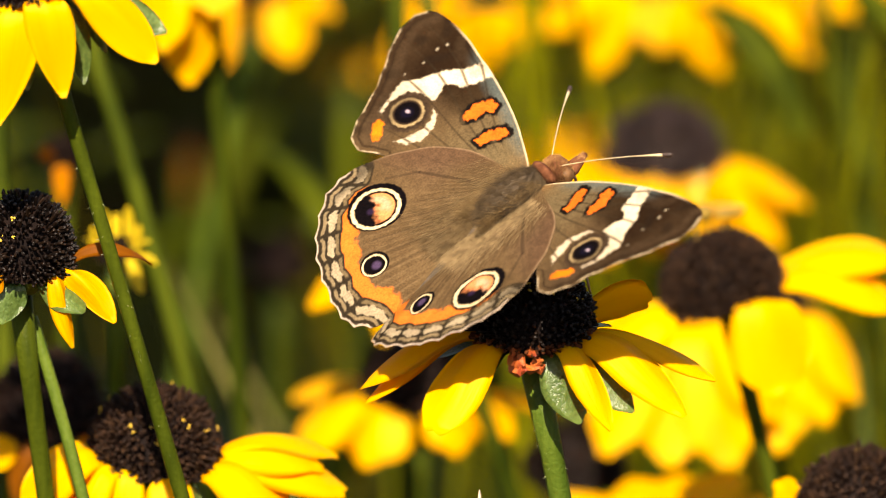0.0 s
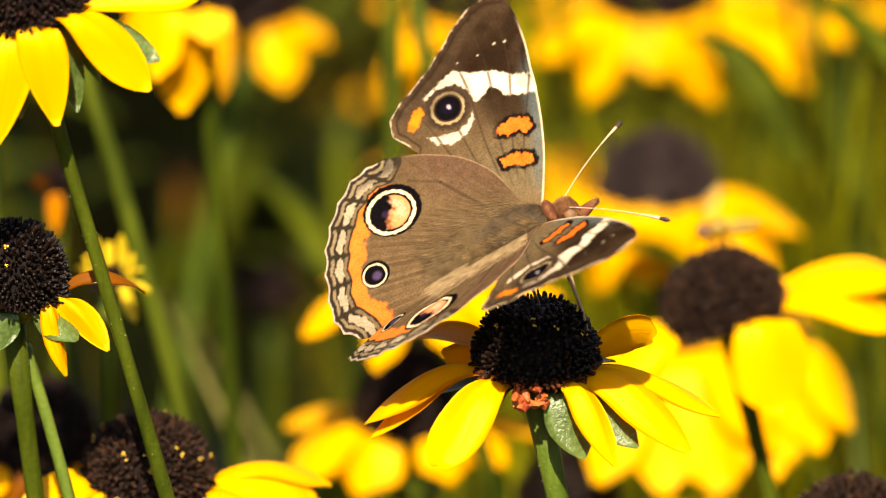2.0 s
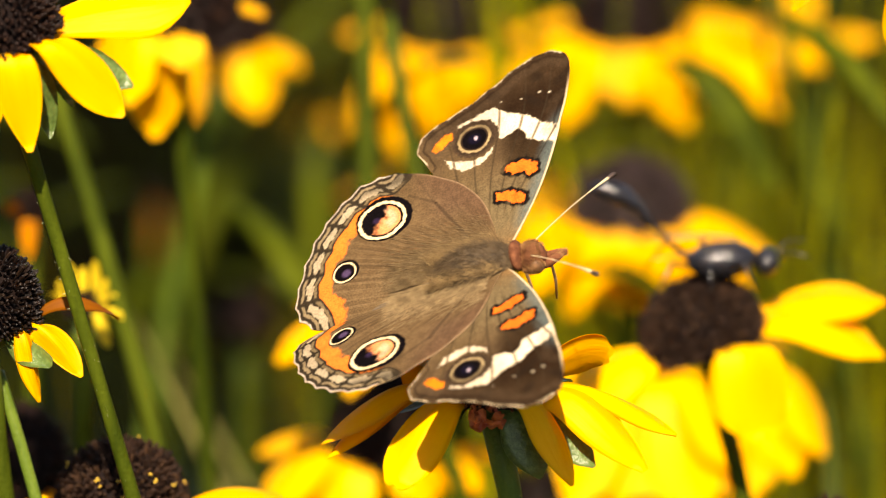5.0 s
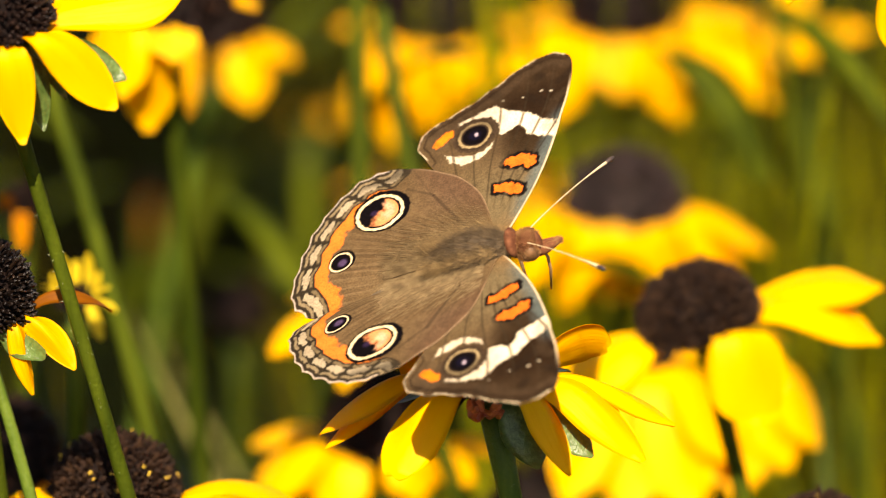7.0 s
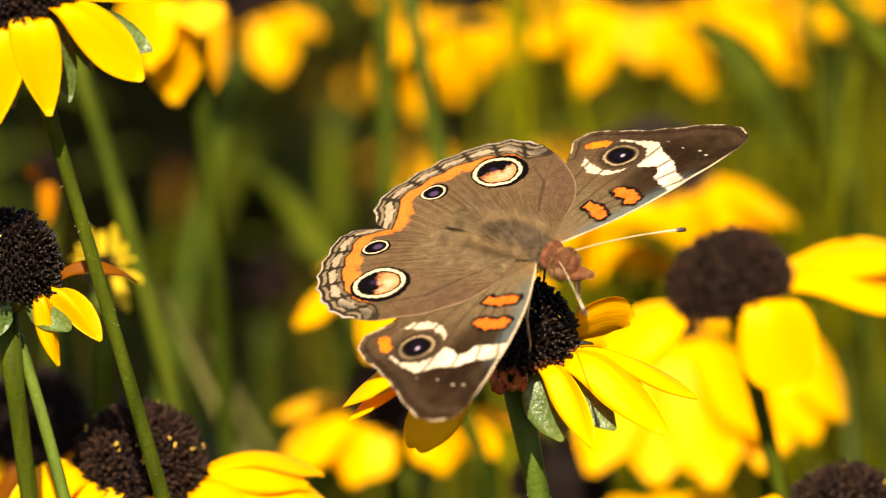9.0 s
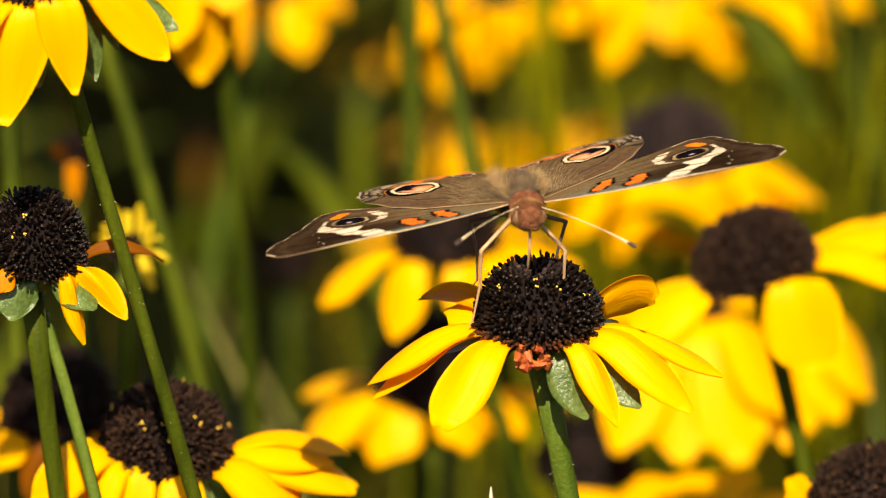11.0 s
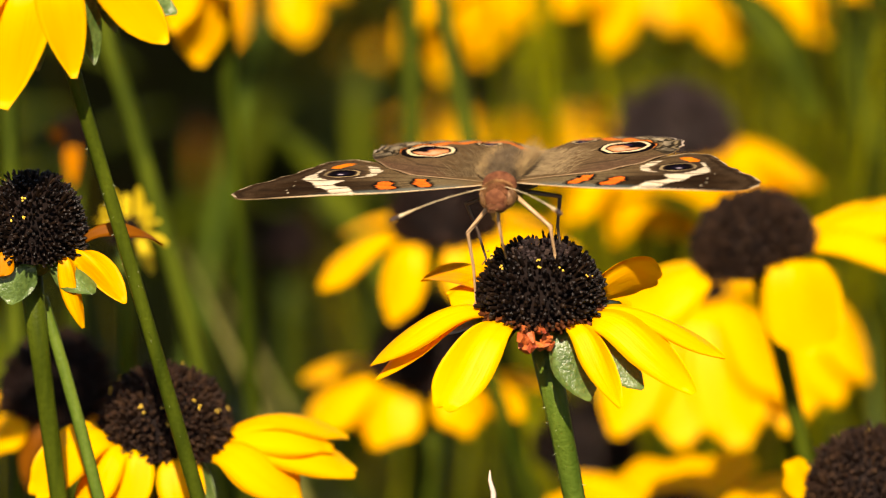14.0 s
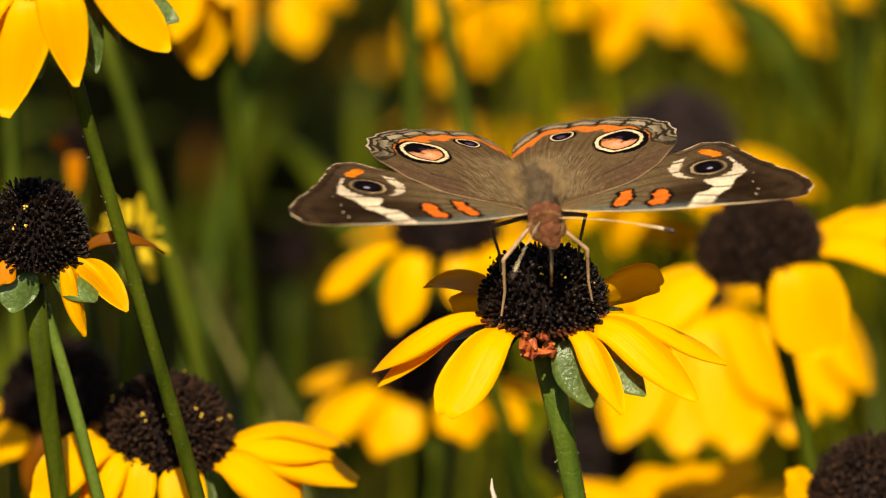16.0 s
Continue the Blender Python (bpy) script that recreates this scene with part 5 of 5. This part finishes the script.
BODY = [
    (0.0, 9.43, 1.43, 7.80, 7.2, -30.6, 27.1),
    (0.5, 9.35, 0.96, 7.49, 7.3, -31.4, 26.7),
    (1.0, 10.08, 1.07, 6.94, 11.6, -31.2, 25.6),
    (1.1, 10.10, 1.10, 6.94, 11.6, -31.2, 25.6),
    (1.2, 9.48, 1.53, 6.98, 9.2, -37.8, 12.1),
    (1.3, 9.49, 0.66, 7.15, 18.8, -31.5, 6.6),
    (1.5, 5.75, -1.85, 8.44, 16.9, -32.0, 5.5),
    (2.0, 10.58, 0.84, 7.00, -0.1, -30.9, 5.7),
    (2.5, 8.25, 0.59, 8.87, -6.1, -30.6, 10.3),
    (3.0, 8.32, -0.80, 7.43, 3.3, -29.3, 10.8),
    (3.5, 6.93, -1.69, 7.51, 20.1, -29.8, 3.9),
    (4.0, 9.52, -3.88, 7.75, 27.7, -22.4, -9.6),
    (6.5, 9.60, -4.13, 7.58, 28.1, -20.3, -11.7),
    (7.0, 9.77, -2.97, 7.89, 23.9, -20.6, -10.8),
    (7.4, 9.95, -3.20, 7.95, 23.9, -20.2, -11.2),
    (7.5, 10.87, -4.74, 8.21, 22.7, -13.9, -16.4),
    (7.6, 11.43, -5.09, 7.76, 22.5, -13.9, -17.9),
    (8.0, 10.99, -5.38, 8.02, 16.9, -12.8, -20.9),
    (8.2, 12.15, -5.73, 6.61, 27.6, -5.7, -32.3),
    (8.5, 11.91, -7.26, 6.26, 29.2, -1.1, -35.2),
    (9.0, 11.46, -7.25, 6.35, 20.9, -0.7, -38.7),
    (11.5, 7.72, -0.93, 8.01, -2.7, -9.7, -85.5),
    (12.0, 8.07, -0.39, 8.15, 4.2, -12.1, -85.4),
    (12.5, 7.87, -0.88, 8.34, -5.1, -11.4, -81.8),
    (13.0, 6.51, -1.79, 8.30, 8.9, -9.0, -91.6),
    (13.5, 6.52, -2.02, 8.22, 9.0, -7.2, -99.4),
    (14.0, 6.42, -2.00, 8.14, 8.7, -5.9, -102.1),
    (14.5, 6.40, -1.48, 8.22, 4.3, -7.1, -101.0),
    (15.0, 6.82, -3.68, 8.30, 4.0, -3.7, -99.7),
    (15.2, 7.14, -3.52, 8.57, 5.2, -4.6, -99.6),
    (15.5, 8.71, -7.14, 7.20, 5.0, 5.7, -93.1),
    (15.7, 8.58, -5.50, 6.02, 10.3, 5.8, -93.4),
    (16.0, 9.78, -7.09, 8.06, 4.3, 3.0, -80.8),
]
WINGS = [
    (0.0, 15.7, 11.5, -2.2, -1.8, -0.1, -0.6),
    (0.5, 16.9, 11.4, -1.8, -1.5, 0.1, -0.5),
    (1.0, 14.7, 13.5, -2.6, -1.5, 0.0, -1.0),
    (1.1, 14.7, 13.5, -2.6, -1.5, 0.0, -1.0),
    (1.2, 35.8, 27.2, 0.2, 5.2, 2.3, 1.1),
    (1.3, 60.4, 51.4, -0.5, 3.6, 1.2, 1.1),
    (1.5, 40.5, 47.0, 0.3, 4.7, 1.6, 1.1),
    (2.0, 42.5, 7.9, 0.2, 4.7, 1.5, -1.7),
    (2.5, 39.9, -3.6, -0.3, -0.3, 1.2, 1.5),
    (3.0, 28.4, 1.4, -1.2, -0.5, 0.6, 0.6),
    (3.5, 13.2, 13.2, -1.7, -0.2, 0.0, -0.2),
    (4.0, 7.7, 13.3, -0.3, 1.3, 0.1, -0.4),
    (6.5, 3.8, 12.6, 0.0, 0.1, 0.0, -0.2),
    (7.0, 3.8, 6.7, 0.1, -0.2, 0.0, 0.2),
    (7.4, 4.5, 7.0, 0.1, -0.2, 0.0, 0.2),
    (7.5, 20.7, 17.8, 0.3, -1.2, 1.3, 0.7),
    (7.6, 31.7, 32.8, 2.6, 3.1, 3.6, 3.8),
    (8.0, 29.7, 19.8, 1.8, -0.5, 0.8, 2.7),
    (8.2, 0.9, 15.0, 0.8, 2.2, 1.0, 0.8),
    (8.5, -9.8, 9.9, 0.4, 0.6, 1.1, 1.3),
    (9.0, -2.5, 2.8, 0.6, 0.4, 0.8, 1.4),
    (11.5, 18.0, -7.5, 6.8, -3.3, -6.4, -4.7),
    (12.0, 8.2, -0.6, 5.9, -2.6, -5.2, -3.8),
    (12.5, 14.8, -13.1, 5.8, -4.4, -1.6, 1.4),
    (13.0, 2.7, 3.5, 0.3, -3.5, -1.3, -1.0),
    (13.5, -1.1, 6.7, -2.4, -2.7, 0.9, 0.7),
    (14.0, -1.2, 6.5, -3.4, -2.4, 1.0, 0.8),
    (14.5, -0.3, -1.0, -1.9, -1.7, 1.3, 0.6),
    (15.0, -2.9, -0.6, -2.0, -1.7, 0.9, 0.9),
    (15.2, -5.8, 1.3, -2.1, -1.4, 0.4, -0.3),
    (15.5, 17.2, 33.1, -0.4, 5.3, 0.2, -0.5),
    (15.7, 13.1, 39.7, 0.2, 5.5, -0.1, -0.3),
    (16.0, 5.8, 14.8, 0.9, 1.2, 1.1, 0.1),
]

ANTENNA_LEFT = [(0.0, 50.1, 8.4), (0.5, 50.2, 8.5), (1.0, 51.1, 10.8), (1.5, 46.3, 9.7), (2.0, 48.8, -2.6), (2.5, 49.5, -3.0), (3.0, 47.8, -1.4), (3.5, 50.2, 7.5), (4.0, 52.4, 16.3), (6.5, 48.8, 7.8), (7.0, 48.7, 7.7), (7.5, 52.9, 7.6), (8.0, 54.3, 5.9), (8.5, 63.8, 23.1), (9.0, 62.2, 16.3), (11.5, 40.0, 10.5), (12.0, 40.7, 15.3), (12.5, 38.7, 5.6), (13.0, 53.6, 11.8), (14.0, 37.2, 3.6), (14.5, 34.4, 2.5), (15.0, 34.5, 0.5), (15.5, 35.0, -0.3), (16.0, 54.3, -2.1)]
ANTENNA_RIGHT = [(0.0, -52.6, -2.3), (0.5, -51.6, -1.9), (1.0, -51.4, -5.3), (1.5, -47.0, -3.2), (2.0, -45.0, 15.8), (2.5, -50.0, 16.0), (3.0, -50.5, 7.6), (3.5, -49.4, -5.5), (4.0, -48.6, -16.2), (6.5, -43.7, -10.1), (7.0, -44.7, -6.2), (7.5, -48.0, -11.1), (8.0, -45.3, -4.8), (9.0, -39.9, -9.2), (12.5, -37.0, 18.7), (13.0, -32.6, 2.7), (13.5, -41.4, 2.4), (14.0, -36.9, 0.7), (14.5, -39.0, 4.6), (15.0, -39.2, 0.3), (15.5, -36.5, -4.6), (16.0, -22.2, 1.3)]


def sway(thing, rows):
    """Lean a plant from its foot so that its head shifts sideways and up or down (mm)."""
    foot = thing.location.copy()
    keys = []
    for t, x, y in rows:
        shift = UP * (y * MM)
        turn = math.degrees(math.atan2(x * MM, FOCUS.z))
        keys.append((t, Matrix.Translation(foot + shift) @ pose(0, 0, 0, 0, turn, 0)))
    walk(thing, keys)


def motions():
    sway(main_flower, MAIN_SWAY)
    sway(right_flower, RIGHT_SWAY)
    disc = spot(1325, 430, 62)
    perch = spot(2190, -40, 70)                 # a bloom to the side, where the wasp rests
    rest, land = Matrix.Translation(perch) @ pose(0, 0, 0, 0, 0, 150), Matrix.Translation(disc + Vector((-0.001, 0, 0.0056)))
    away = Matrix.Translation(spot(1650, 150, 62)) @ pose(0, 0, 0, 0, -10, 40)
    walk(wasp, [(0, rest), (4.3, rest), (4.7, away), (5.1, land), (5.7, land @ pose(0, 0, 0, 0, 4, -12)), (6.3, land @ pose(0, 0, 0, 0, 0, 0)),
                (6.4, Matrix.Translation(spot(1780, 160, 55)) @ pose(0, 0, 0, 0, -15, 60)), (6.7, rest), (16.0, rest)])
    hover = [(0, 1262, 345), (0.5, 1285, 335), (1.0, 1306, 322), (1.5, 1345, 326), (2.0, 1300, 322), (2.5, 1363, 316), (3.0, 1296, 350), (3.5, 1383, 297), (4.0, 1216, 258), (4.4, 1560, 120), (4.8, 2120, -60), (16.0, 2120, -60)]
    walk(hoverfly, [(t, Matrix.Translation(spot(x, y, 66)) @ pose(0, 0, 0, 0, 0, 200)) for t, x, y in hover])
    walk(butterfly, [(t, Matrix.Translation(FOCUS) @ pose(x * MM, y * MM, z * MM, a, b, c)) for t, x, y, z, a, b, c in BODY])
    for side, rows in ((1, ANTENNA_LEFT), (-1, ANTENNA_RIGHT)):
        walk(ANTENNAE[side], [(t, pose(4.3 * MM, side * 0.6 * MM, 0.4 * MM, 0, pitch, yaw)) for t, yaw, pitch in rows])
    for side, tag, d, f, h in ((1, "l", 1, 3, 5), (-1, "r", 2, 4, 6)):
        walk(WING_SET["f" + tag], [(r[0], pose(1.5 * MM, side * 1.3 * MM, 0.15 * MM, side * r[d], 0, 0) @ pose(0, 0, 0, 0, 0, -side * r[f])) for r in WINGS])
        walk(WING_SET["h" + tag], [(r[0], pose(-1.0 * MM, side * 1.3 * MM, 0.30 * MM, side * r[d], 0, 0) @ pose(0, 0, 0, 0, 0, -side * r[h])) for r in WINGS])


motions()
